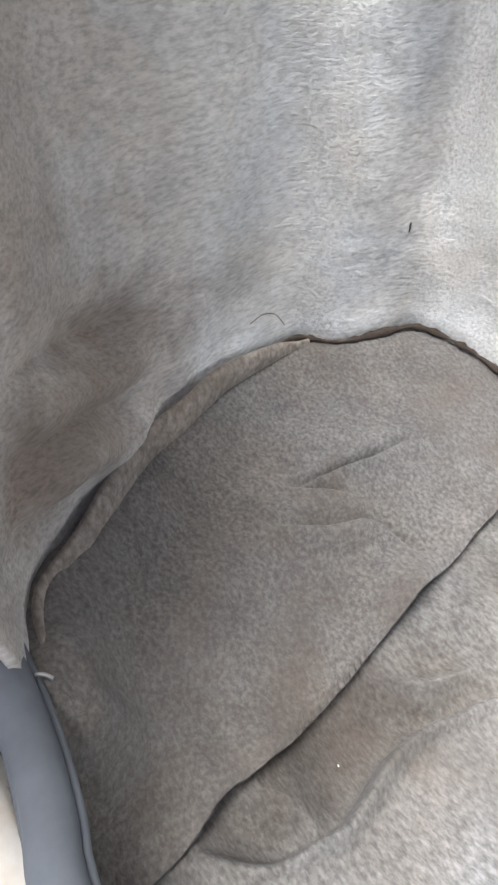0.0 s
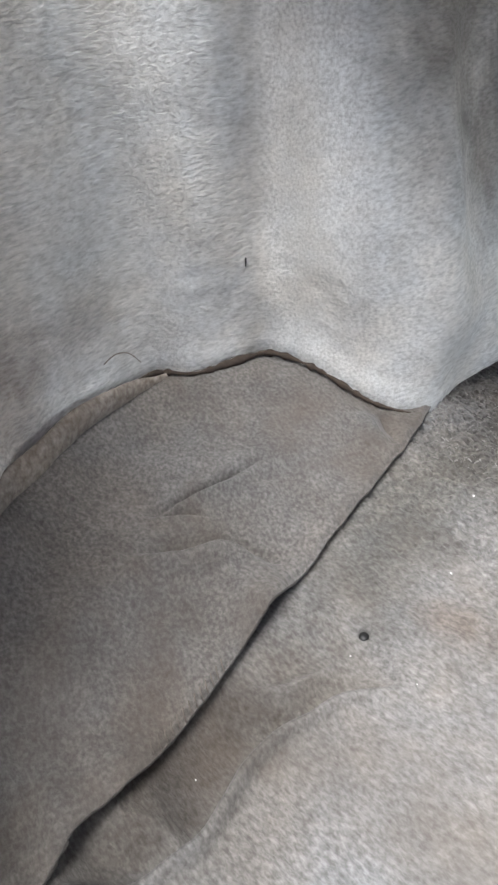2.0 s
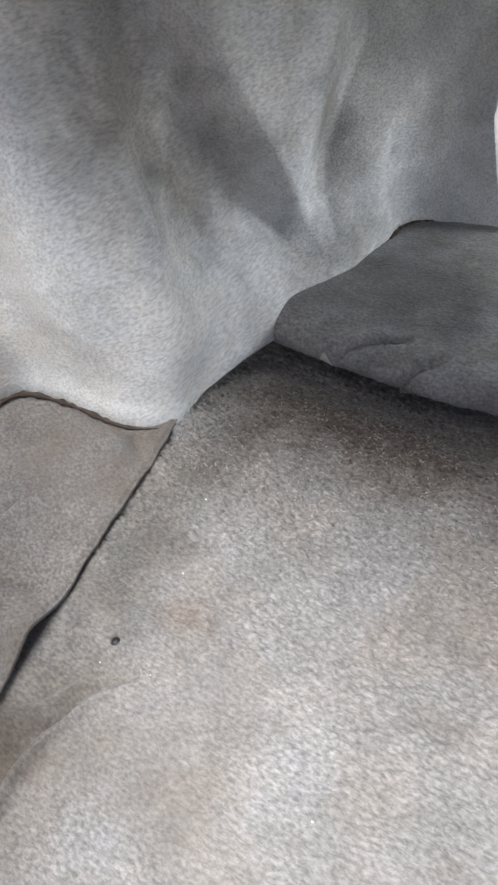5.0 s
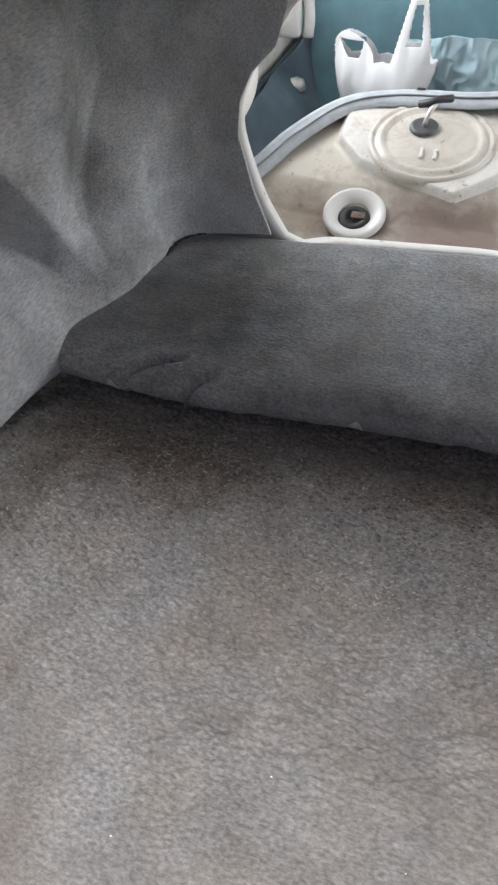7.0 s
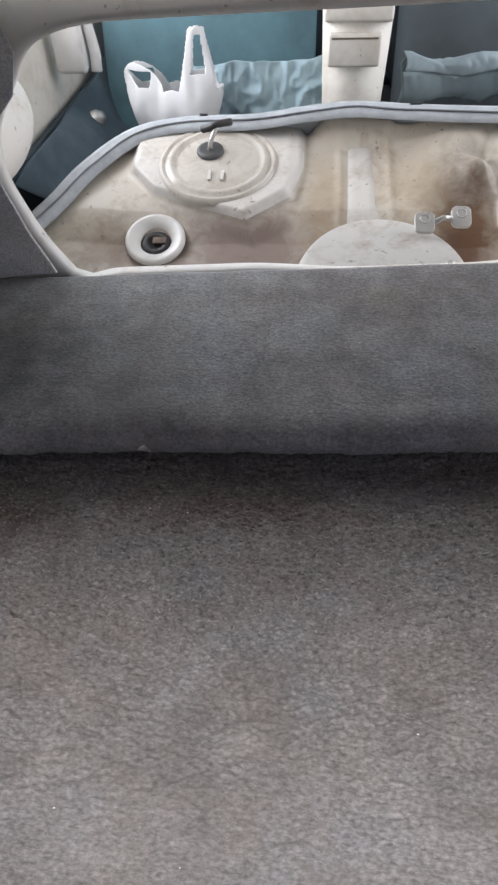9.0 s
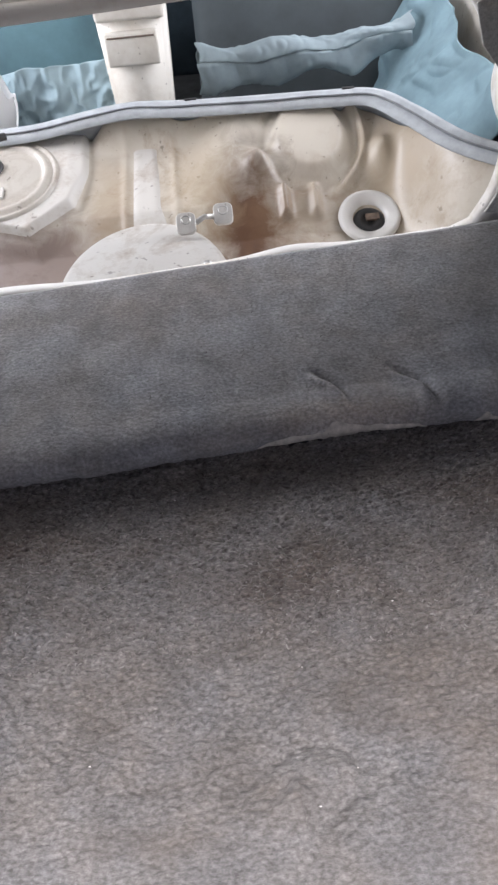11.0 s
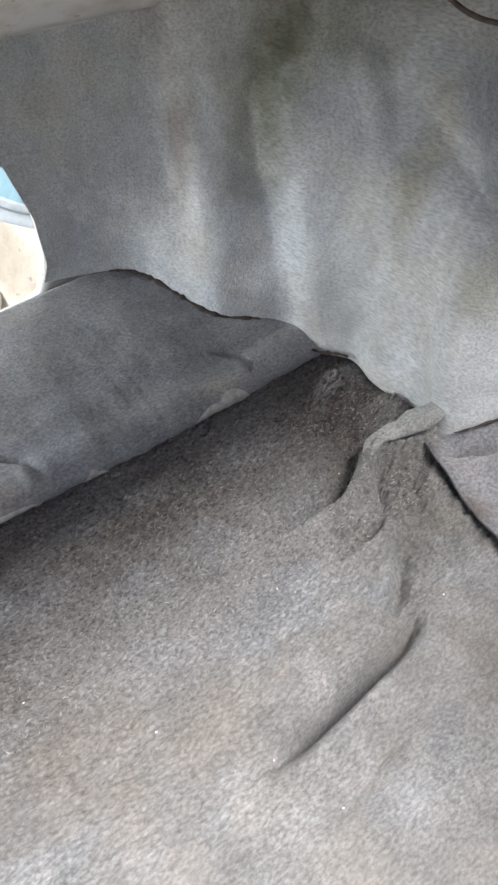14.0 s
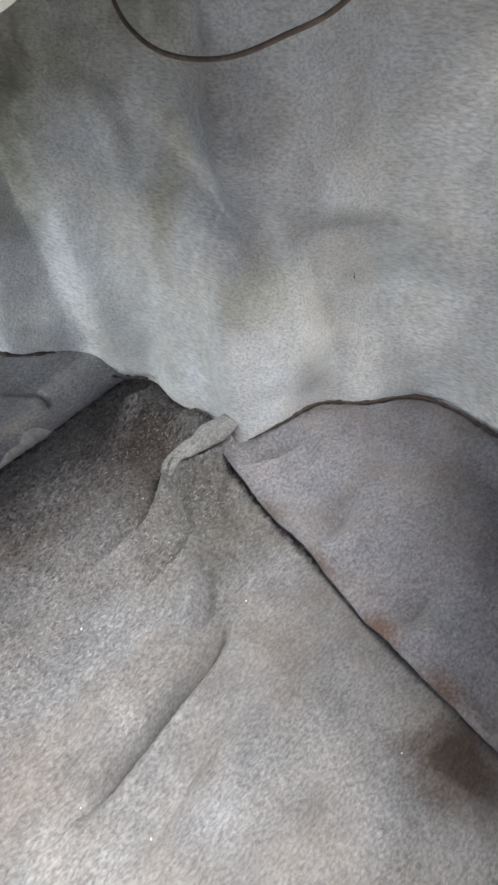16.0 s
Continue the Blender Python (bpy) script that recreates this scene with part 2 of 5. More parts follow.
# dirt mixed with painted shade along the side seams, hollow and step foot
add_stains_and_shade(FLOOR, [((-0.463, 0.282, 0), (0.034, 0.022, 9), (0.155, 0.126, 0.105), 0.65), ((0.46, 0.27, 0), (0.26, 0.25, 9), (0.148, 0.144, 0.141), 0.65), ((-0.140, 0.318, 0), (0.038, 0.018, 9), (0.27, 0.265, 0.26), 0.7), ((-0.518, 0.13, 0), (0.048, 0.13, 9), (0.105, 0.093, 0.083), 0.85), ((0.13, 0.45, 0), (0.11, 0.06, 9), (0.12, 0.095, 0.08), 0.6), ((-0.16, 0.53, 0), (0.20, 0.06, 9), (0.11, 0.085, 0.07), 0.65),
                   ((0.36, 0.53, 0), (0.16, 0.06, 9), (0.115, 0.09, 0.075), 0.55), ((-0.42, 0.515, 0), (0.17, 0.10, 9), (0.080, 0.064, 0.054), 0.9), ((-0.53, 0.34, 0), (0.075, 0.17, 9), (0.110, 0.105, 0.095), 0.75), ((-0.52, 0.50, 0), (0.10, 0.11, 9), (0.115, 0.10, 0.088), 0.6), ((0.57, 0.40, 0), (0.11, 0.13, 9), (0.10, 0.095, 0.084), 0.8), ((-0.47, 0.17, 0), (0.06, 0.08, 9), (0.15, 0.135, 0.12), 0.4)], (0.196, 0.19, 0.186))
CREAM = painted("cream_paint", (0.80, 0.775, 0.735), (0.55, 0.48, 0.39), 0.0, 0.35, 5)
TRIM = painted("cream_trim", (0.66, 0.63, 0.57), (0.5, 0.45, 0.38), 0.04, 0.5, 6)
COVER = painted("cover_paint", (0.58, 0.56, 0.525), (0.42, 0.37, 0.32), 0.0, 0.35, 12)


def plain(name, colour, rough=0.5, metal=0.0, vary=0.25, scale=40.0, depth=0.0006):
    m, n, l, b = material(name, rough, metal)
    f = noise_node(n, l, place(n, l), scale, 5, 0.65)
    l.new(ramp(n, l, f, [(0.25, tuple(c * (1 - vary) for c in colour)), (0.75, tuple(min(1, c * (1 + vary)) for c in colour))]), b.inputs["Base Color"])
    bump(n, l, b, f, 0.3, depth)
    return m


RUBBER = plain("grey_rubber", (0.12, 0.132, 0.15), 0.85, 0, 0.15, 60)
BLACK = plain("black_rubber", (0.02, 0.02, 0.021), 0.5)
WHITE = plain("white_plastic", (0.66, 0.65, 0.63), 0.35, 0, 0.08, 30)
STEEL = plain("zinc_steel", (0.55, 0.54, 0.52), 0.35, 0.8, 0.2, 90)
CLOTH = plain("blue_cloth", (0.20, 0.31, 0.36), 0.8, 0, 0.22, 14, 0.003)
CLOTHDARK = plain("dark_blue_cloth", (0.05, 0.075, 0.095), 0.85, 0, 0.3, 18, 0.002)
GREYCLOTH = plain("grey_cloth", (0.13, 0.135, 0.135), 0.9, 0, 0.3, 25, 0.002)
TAPE = plain("blue_grey_trim", (0.34, 0.365, 0.385), 0.6, 0, 0.2, 40)
CORD = plain("brown_cord", (0.15, 0.11, 0.085), 0.7, 0, 0.5, 120)
CORDPALE = plain("pale_thread", (0.165, 0.14, 0.122), 0.9, 0, 0.2, 120)
FOAM = plain("worn_backing", (0.50, 0.47, 0.42), 0.95, 0, 0.4, 130, 0.002)
ASPHALT = plain("asphalt", (0.10, 0.10, 0.10), 0.9, 0, 0.3, 8)
BAG = plain("white_film", (0.90, 0.905, 0.91), 0.35, 0, 0.04, 20)
BAG.node_tree.nodes["Principled BSDF"].inputs["Transmission Weight"].default_value = 0.15


# ---- mesh helpers ----
def obj(name, verts, faces, mat, parent=None, label="", smooth=True):
    me = bpy.data.meshes.new(name)
    me.from_pydata(np.asarray(verts, float), [], faces)
    me.materials.append(mat)
    if smooth:
        me.polygons.foreach_set("use_smooth", [True] * len(me.polygons))
    me.update()
    ob = new(name, me)
    if parent:
        ob.parent = parent
    if label:
        ob["label"] = label
    return ob


def part(name, bm, mat, parent, label=""):
    me = bpy.data.meshes.new(name)
    bm.to_mesh(me)
    bm.free()
    me.materials.append(mat)
    me.polygons.foreach_set("use_smooth", [len(me.polygons) > 40] * len(me.polygons))
    ob = new(name, me)
    if parent:
        ob.parent = parent
    if label:
        ob["label"] = label
    return ob


def sheet(name, P, mat, parent=None, thick=0.0, label="", flip=False):
    """A mesh from a grid of points P[i, j]; thick adds a second skin below along the normals."""
    nu, nv = P.shape[:2]
    idx = np.arange(nu * nv).reshape(nu, nv)
    q = np.stack([idx[:-1, :-1], idx[1:, :-1], idx[1:, 1:], idx[:-1, 1:]], -1).reshape(-1, 4)
    if flip:
        q = q[:, ::-1]
    ob = obj(name, P.reshape(-1, 3), q, mat, parent, label)
    if thick:
        s = ob.modifiers.new("thickness", "SOLIDIFY")
        s.thickness, s.offset = thick, -1.0
    return ob


def spline(pts, count):
    """Smooth curve through the points, evenly spaced along its length."""
    p = np.array(pts, float)
    a = np.vstack([2 * p[0] - p[1], p, 2 * p[-1] - p[-2]])
    out = []
    for i in range(1, len(a) - 2):
        t = np.linspace(0, 1, 24, endpoint=False)[:, None]
        p0, p1, p2, p3 = a[i - 1], a[i], a[i + 1], a[i + 2]
        out.append(0.5 * (2 * p1 + (p2 - p0) * t + (2 * p0 - 5 * p1 + 4 * p2 - p3) * t**2 + (3 * p1 - p0 - 3 * p2 + p3) * t**3))
    c = np.vstack([*out, p[-1:]])
    d = np.r_[0, np.cumsum(np.linalg.norm(np.diff(c, axis=0), axis=1))]
    s = np.linspace(0, d[-1], count)
    return np.stack([np.interp(s, d, c[:, k]) for k in range(c.shape[1])], -1)


def tube_mesh(pts, radius, sides=10, count=0):
    c = spline(pts, count) if count else np.array(pts, float)
    n = len(c)
    tan = np.gradient(c, axis=0)
    tan /= np.linalg.norm(tan, axis=1)[:, None]
    up = np.array([0.13, 0.21, 0.97])
    a = np.cross(tan, up)
    a /= np.linalg.norm(a, axis=1)[:, None]
    b = np.cross(a, tan)
    ang = np.linspace(0, 2 * np.pi, sides, endpoint=False)
    r = np.broadcast_to(np.asarray(radius, float), (n,))
    V = c[:, None] + r[:, None, None] * (np.cos(ang)[None, :, None] * a[:, None] + np.sin(ang)[None, :, None] * b[:, None])
    faces = []
    for i in range(n - 1):
        for j in range(sides):
            k = (j + 1) % sides
            faces.append((i * sides + j, i * sides + k, (i + 1) * sides + k, (i + 1) * sides + j))
    faces.append(tuple(range(sides))[::-1])
    faces.append(tuple((n - 1) * sides + j for j in range(sides)))
    return V.reshape(-1, 3), faces


def tube(name, pts, radius, mat, parent=None, sides=10, count=0, label=""):
    v, f = tube_mesh(pts, radius, sides, count)
    return obj(name, v, f, mat, parent, label)


def lathe(name, profile, mat, parent, m, sides=40, label=""):
    """Turns (radius, height) pairs round an axis, at the pose m."""
    ang = np.linspace(0, 2 * np.pi, sides, endpoint=False)
    V = np.array([[(r * math.cos(a), r * math.sin(a), z) for a in ang] for r, z in profile]).reshape(-1, 3)
    F = []
    for i in range(len(profile) - 1):
        for j in range(sides):
            k = (j + 1) % sides
            F.append((i * sides + j, i * sides + k, (i + 1) * sides + k, (i + 1) * sides + j))
    ob = obj(name, V, F, mat, parent, label)
    ob.matrix_local = m
    return ob


def block(name, lo, hi, mat, parent=None, bevel=0.004, label=""):
    bm = bmesh.new()
    bmesh.ops.create_cube(bm, size=1)
    lo, hi = np.array(lo, float), np.array(hi, float)
    for v in bm.verts:
        v.co = Vector((lo + hi) / 2) + Vector([c * s for c, s in zip(v.co, hi - lo)])
    if bevel:
        bmesh.ops.bevel(bm, geom=bm.edges[:], offset=bevel, segments=2, affect="EDGES", profile=0.6)
    return part(name, bm, mat, parent, label)


def sm(x, a, b):
    t = np.clip((x - a) / (b - a), 0, 1)
    return t * t * (3 - 2 * t)


def gauss(x, c, w):
    return np.exp(-(((x - c) / w) ** 2))


def near(X, Y, pts):
    """Signed distance to a polyline in plan (positive to its left), and how far along it (0 to 1)."""
    p = spline(pts, 60) if len(pts) > 2 else np.array(pts, float)
    best = np.full(X.shape, 9.0)
    sign = np.zeros(X.shape)
    along = np.zeros(X.shape)
    for i in range(len(p) - 1):
        a, d = p[i], p[i + 1] - p[i]
        t = np.clip(((X - a[0]) * d[0] + (Y - a[1]) * d[1]) / (d @ d), 0, 1)
        ex, ey = X - a[0] - t * d[0], Y - a[1] - t * d[1]
        r = np.hypot(ex, ey)
        hit = r < best
        best = np.where(hit, r, best)
        sign = np.where(hit, np.sign(d[0] * ey - d[1] * ex), sign)
        along = np.where(hit, (i + t) / (len(p) - 1), along)
    return best * np.where(sign == 0, 1, sign), along


def crease(X, Y, pts, depth, width, ridge=0.0, side=1):
    """A groove along the line with an optional ridge beside it, dying away at both ends."""
    p = np.array(pts, float)
    reach = 7 * width
    near_by = (X > p[:, 0].min() - reach) & (X < p[:, 0].max() + reach) & (Y > p[:, 1].min() - reach) & (Y < p[:, 1].max() + reach)
    out = np.zeros(X.shape)
    d, a = near(X[near_by], Y[near_by], pts)
    ends = np.sin(np.pi * np.clip(a, 0.02, 0.98)) ** 0.6 * (1 - sm(np.abs(d), 0.6 * reach, reach))
    groove = 0.75 * np.exp(-1.1 * np.abs(d / width)) + 0.40 * np.exp(-((d / (1.4 * width)) ** 2))
    out[near_by] = ends * (-depth * groove + ridge * np.exp(-(((d * side - 2.5 * width) / (1.8 * width)) ** 2)))
    return out


def drop(X, Y, pts, depth, slope, back, ridge):
    """The sheet steps down to the right of the line, with a rounded lip on its left, and comes up again further on."""
    p = np.array(pts, float)
    box = (X > p[:, 0].min() - back - 0.02) & (X < p[:, 0].max() + 0.05) & (Y > p[:, 1].min() - 0.03) & (Y < p[:, 1].max() + 0.03)
    out = np.zeros(X.shape)
    d, a = near(X[box], Y[box], pts)
    ends = np.sin(np.pi * np.clip(a, 0.0, 1.0)) ** 0.6
    out[box] = ends * (-depth * sm(-d, -0.2 * slope, slope) * (1 - sm(-d, 1.6 * slope, back)) + ridge * np.exp(-(((d - 0.5 * slope) / (0.7 * slope)) ** 2)))
    return out


def value_noise(shape, cells, seed):
    """Smooth random field on a grid, about -1 to 1."""
    r = np.random.default_rng(seed)
    g = r.uniform(-1, 1, (cells[0] + 3, cells[1] + 3))
    u = np.linspace(0, cells[0], shape[0])
    v = np.linspace(0, cells[1], shape[1])
    iu, iv = np.minimum(u.astype(int), cells[0]), np.minimum(v.astype(int), cells[1])
    fu, fv = (u - iu)[:, None], (v - iv)[None, :]
    fu, fv = fu * fu * (3 - 2 * fu), fv * fv * (3 - 2 * fv)
    A = lambda i, j: g[np.ix_(iu + i, iv + j)]
    return A(0, 0) * (1 - fu) * (1 - fv) + A(1, 0) * fu * (1 - fv) + A(0, 1) * (1 - fu) * fv + A(1, 1) * fu * fv


def fibre_material(name, dark, light):
    m, n, l, b = material(name, 0.9)
    g = n.new("ShaderNodeNewGeometry")
    l.new(ramp(n, l, g.outputs["Random Per Island"], [(0.0, dark), (0.75, tuple((a + c) / 2 for a, c in zip(dark, light))), (1.0, light)]), b.inputs["Base Color"])
    b.inputs["Specular IOR Level"].default_value = 0.2
    return m


def fibres(parent, P, count, length, width, heading, spread, mat, seed, flip=1.0):
    """Loose hairs that lie on a sheet, all in one mesh."""
    r = np.random.default_rng(seed)
    nu, nv = P.shape[:2]
    i, j = r.integers(0, nu - 1, count), r.integers(0, nv - 1, count)
    a, b = r.random(count)[:, None], r.random(count)[:, None]
    p00, p10, p01, p11 = P[i, j], P[i + 1, j], P[i, j + 1], P[i + 1, j + 1]
    c = p00 * (1 - a) * (1 - b) + p10 * a * (1 - b) + p01 * (1 - a) * b + p11 * a * b
    tu, tv = p10 - p00, p01 - p00
    tu = tu / (np.linalg.norm(tu, axis=1)[:, None] + 1e-9)
    nrm = np.cross(tu, tv)
    nrm = flip * nrm / (np.linalg.norm(nrm, axis=1)[:, None] + 1e-9)
    tv = np.cross(nrm, tu)
    ang = np.radians(heading + spread * r.normal(size=count))[:, None]
    t = tu * np.cos(ang) + tv * np.sin(ang)
    s = np.cross(nrm, t)
    ln = length * r.uniform(0.5, 1.5, count)[:, None]
    bend = ln * 0.12 * r.normal(size=count)[:, None]
    wd = width * r.uniform(0.6, 1.4, count)[:, None]
    lift = r.uniform(0.0004, 0.0016, count)[:, None]
    pts = [c - t * ln / 2 + nrm * 0.0002, c + s * bend * 0.5 + nrm * lift, c + t * ln / 2 + nrm * (lift * r.uniform(0, 1.6, count)[:, None])]
    V = np.stack([q for p in pts for q in (p - s * wd / 2, p + s * wd / 2)], 1).reshape(-1, 3)
    k = np.arange(count)[:, None] * 6
    F = np.concatenate([k + [0, 1, 3, 2], k + [2, 3, 5, 4]], 0).tolist()
    ob = obj("felt_fuzz", V, F, mat, parent, "", False)
    return tagged(ob, "loose matted felt fibres", kind="stuff")


def curve_of(table):
    t = np.array(table, float)
    return lambda v: np.interp(v, t[:, 0], t[:, 1])


FIBRE = fibre_material("felt_fibre", *FIBRE_COLOURS)

# ---- plan of the trunk: x across, y to the front of the car, floor at z = 0 ----
seam_left = curve_of([(-0.1, -0.495), (0.05, -0.520), (0.08, -0.5245), (0.125, -0.528), (0.18, -0.538), (0.21, -0.541), (0.28, -0.5525), (0.38, -0.566), (0.45, -0.582), (0.5, -0.592)])
seam_right = curve_of([(-0.1, 0.53), (0.086, 0.561), (0.132, 0.570), (0.185, 0.576), (0.247, 0.589), (0.302, 0.601), (0.342, 0.607), (0.40, 0.621), (0.453, 0.640), (0.5, 0.65)])
seam_front = curve_of([(-0.62, 0.60), (-0.5, 0.592), (-0.41, 0.588), (-0.26, 0.599), (-0.14, 0.603), (0.03, 0.611), (0.15, 0.620), (0.25, 0.626), (0.355, 0.624), (0.45, 0.626), (0.55, 0.634), (0.64, 0.64), (0.72, 0.645)])
step_top = lambda x: 0.062 + 0.053 * x


def floor_height(X, Y):
    z = 0.016 * (1 - (X / 0.62) ** 2) * sm(0.6 - Y, 0.0, 0.2)
    z = z - 0.026 * sm(0.42 - Y, 0.0, 0.3) * np.clip(np.abs(X) / 0.56, 0, 1.1) ** 2
    return z


# ---- trunk floor carpet ----
def build_floor():
    nx, ny = 1040, 640
    v = np.linspace(-0.012, 0.66, ny)[None, :] * np.ones((nx, 1))
    u = np.linspace(0, 1, nx)[:, None]
    xl, xr = seam_left(v) - 0.018 - 0.06 * sm(v, 0.43, 0.5), seam_right(v) + 0.018 + 0.06 * sm(v, 0.45, 0.52)
    X, Y = xl + (xr - xl) * u, v
    Z = floor_height(X, Y)
    Z += 0.0016 * value_noise(X.shape, (34, 22), 3) + 0.0006 * value_noise(X.shape, (90, 60), 4)
    # matted pile: clumps that lie across the car, with pits between them
    pile = 0.6 * value_noise(X.shape, (210, 220), 5) + 0.7 * value_noise(X.shape, (330, 320), 6)
    Z += (0.0003 + 0.0047 * sm(Y, 0.20, 0.42)) * np.clip(pile, -1.0, 0.6)
    # gathered fold beside the side pocket, behind it a soft hollow
    Z += drop(X, Y, [(-0.462, 0.232), (-0.483, 0.209), (-0.489, 0.190), (-0.495, 0.171), (-0.496, 0.149), (-0.491, 0.130), (-0.487, 0.112), (-0.490, 0.097), (-0.497, 0.076), (-0.520, 0.055)], 0.024, 0.0060, 0.060, 0.010)
    Z += crease(X, Y, [(-0.536, 0.178), (-0.520, 0.186), (-0.508, 0.200), (-0.500, 0.225)], -0.011, 0.0055)
    Z += crease(X, Y, [(-0.530, 0.163), (-0.508, 0.176), (-0.490, 0.200)], 0.006, 0.006)
    Z += crease(X, Y, [(-0.530, 0.092), (-0.510, 0.104), (-0.492, 0.106)], -0.009, 0.007)
    Z += crease(X, Y, [(-0.528, 0.070), (-0.512, 0.080), (-0.500, 0.092)], 0.005, 0.005)
    # creases that fan out of the gathered corner by the other side
    Z += crease(X, Y, [(0.500, 0.310), (0.470, 0.299), (0.411, 0.291), (0.373, 0.286), (0.335, 0.281)], 0.054, 0.0058, 0.016, 1)
    Z += crease(X, Y, [(0.575, 0.472), (0.521, 0.448), (0.462, 0.446)], 0.042, 0.0070, 0.016, 1)
    Z += crease(X, Y, [(0.535, 0.362), (0.500, 0.331), (0.474, 0.322)], 0.020, 0.0055, 0.010, -1)
    Z += crease(X, Y, [(0.545, 0.40), (0.514, 0.391), (0.470, 0.388)], 0.018, 0.0055, 0.011, 1)
    Z += crease(X, Y, [(0.43, 0.25), (0.37, 0.235), (0.32, 0.24)], 0.005, 0.010, 0.006, 1)
    Z += crease(X, Y, [(0.46, 0.37), (0.41, 0.355), (0.35, 0.36)], 0.005, 0.009, 0.006, 1)
    # the gathered corner: one fat fold with a hollow before it
    fold, along = near(X, Y, [(0.668, 0.447), (0.625, 0.452), (0.588, 0.460), (0.560, 0.447), (0.535, 0.420)])
    Z += 0.030 * np.exp(-((fold / 0.013) ** 2)) * (1 - 0.75 * sm(along, 0.55, 1.0))
    Z += crease(X, Y, [(0.665, 0.478), (0.630, 0.486), (0.592, 0.492), (0.566, 0.476), (0.540, 0.466)], 0.024, 0.010)
    Z += crease(X, Y, [(0.605, 0.440), (0.588, 0.447), (0.572, 0.436), (0.548, 0.40)], 0.016, 0.0045)
    Z += crease(X, Y, [(0.64, 0.435), (0.60, 0.415), (0.575, 0.38)], 0.007, 0.006, 0.006, 1)
    Z += 0.022 * gauss(X, 0.645, 0.030) * gauss(Y, 0.578, 0.026) + 0.014 * gauss(X, 0.66, 0.02) * gauss(Y, 0.510, 0.018)
    Z -= 0.020 * gauss(X, 0.600, 0.024) * gauss(Y, 0.515, 0.016)
    # pressed marks in the middle
    Z += crease(X, Y, [(0.062, 0.292), (0.090, 0.312), (0.118, 0.326), (0.146, 0.322), (0.164, 0.308)], 0.008, 0.0075, 0.008, -1)
    Z += crease(X, Y, [(0.085, 0.285), (0.112, 0.306), (0.130, 0.300)], 0.007, 0.0065, 0.006, -1)
    Z += crease(X, Y, [(0.125, 0.270), (0.140, 0.288), (0.158, 0.296)], 0.007, 0.0065, 0.006, -1)
    Z += crease(X, Y, [(0.012, 0.309), (0.03, 0.312), (0.05, 0.309)], 0.006, 0.006)
    Z += crease(X, Y, [(-0.175, 0.313), (-0.145, 0.330), (-0.117, 0.341)], 0.007, 0.008, 0.007, -1)
    Z += crease(X, Y, [(-0.16, 0.295), (-0.13, 0.308), (-0.11, 0.315)], 0.004, 0.008, 0.006, -1)
    Z -= (0.046 - 0.026 * sm(X, 0.15, 0.40)) * np.clip((Y - seam_front(X) + 0.17) / 0.175, 0, 1.05) ** 2.0
    # hole punched through
    hole = np.hypot(X + 0.4985, (Y - 0.2485))
    Z -= 0.010 * (1 - sm(hole, 0.0022, 0.0042))
    P = np.stack([X, Y, Z], -1)
    # cut edges, turned down by the carpet's thickness
    down = np.array([0, 0, -0.006])
    P = np.concatenate([P[:1] + down, P, P[-1:] + down], 0)
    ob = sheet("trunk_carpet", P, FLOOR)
    tagged(ob, "worn grey felt trunk floor carpet, creased and gathered in one corner", "carpet")
    fibres(ob, P[2:-2, 385:], 26000, 0.0030, 0.0009, 0, 38, FIBRE, 51)
    eye = lathe("carpet_hole", [(0.0, -0.0002), (0.0028, 0.0), (0.0028, -0.003)], BLACK, ob, pose(-0.4985, 0.2485, floor_height(-0.4985, 0.2485) - 0.0075), 16, "dark punched hole")
    return ob


trunk_floor = build_floor()
c = spline([(0.705, 0.452, 0.034), (0.676, 0.452, 0.034), (0.640, 0.452, 0.036), (0.605, 0.458, 0.034), (0.578, 0.458, 0.030), (0.560, 0.444, 0.022), (0.548, 0.428, 0.012)], 70)
ft = np.linspace(0, 1, 70)
c[:, 2] -= 0.003
fw = (0.014 * (1 - 0.75 * sm(ft, 0.25, 1.0)) + 0.0012 * np.sin(19 * ft))[:, None]
flap = np.stack([c + fw * np.array([0.12 * math.cos(a), math.cos(a), 0.62 * math.sin(a)]) for a in np.linspace(-0.3, math.pi + 0.3, 15)], 1)
flap += 0.0012 * value_noise((70, 15), (14, 4), 66)[..., None]
sheet("fold", flap, felt("flap_felt", (0.15, 0.146, 0.14), (0.23, 0.224, 0.216), (0.31, 0.303, 0.293), (0.15, 0.13, 0.11), 1.0, 20, 0.6, (300, 400, 330), (14, 14, 14), 0.5), trunk_floor, 0.0, "pale worn fold in the gathered corner")
lint_mat = plain("white_lint", (0.75, 0.74, 0.72), 0.8)
V, F = [], []
for i in range(45):
    x, y = rng.uniform(-0.52, 0.55), rng.uniform(0.02, 0.58)
    z = float(floor_height(x, y)) + 0.0022
    a, r = rng.uniform(0, 6.28), rng.uniform(0.0003, 0.0007)
    n0 = len(V)
    for k in range(6):
        t = a + k * math.pi / 3
        V.append((x + r * (1 + (k % 2)) * math.cos(t), y + r * math.sin(t), z + 0.0004 * (k % 3)))
    V.append((x, y, z + 0.0011))
    F += [(n0 + k, n0 + (k + 1) % 6, n0 + 6) for k in range(6)]
tagged(obj("lint", V, F, lint_mat, trunk_floor), "white lint specks", kind="stuff")

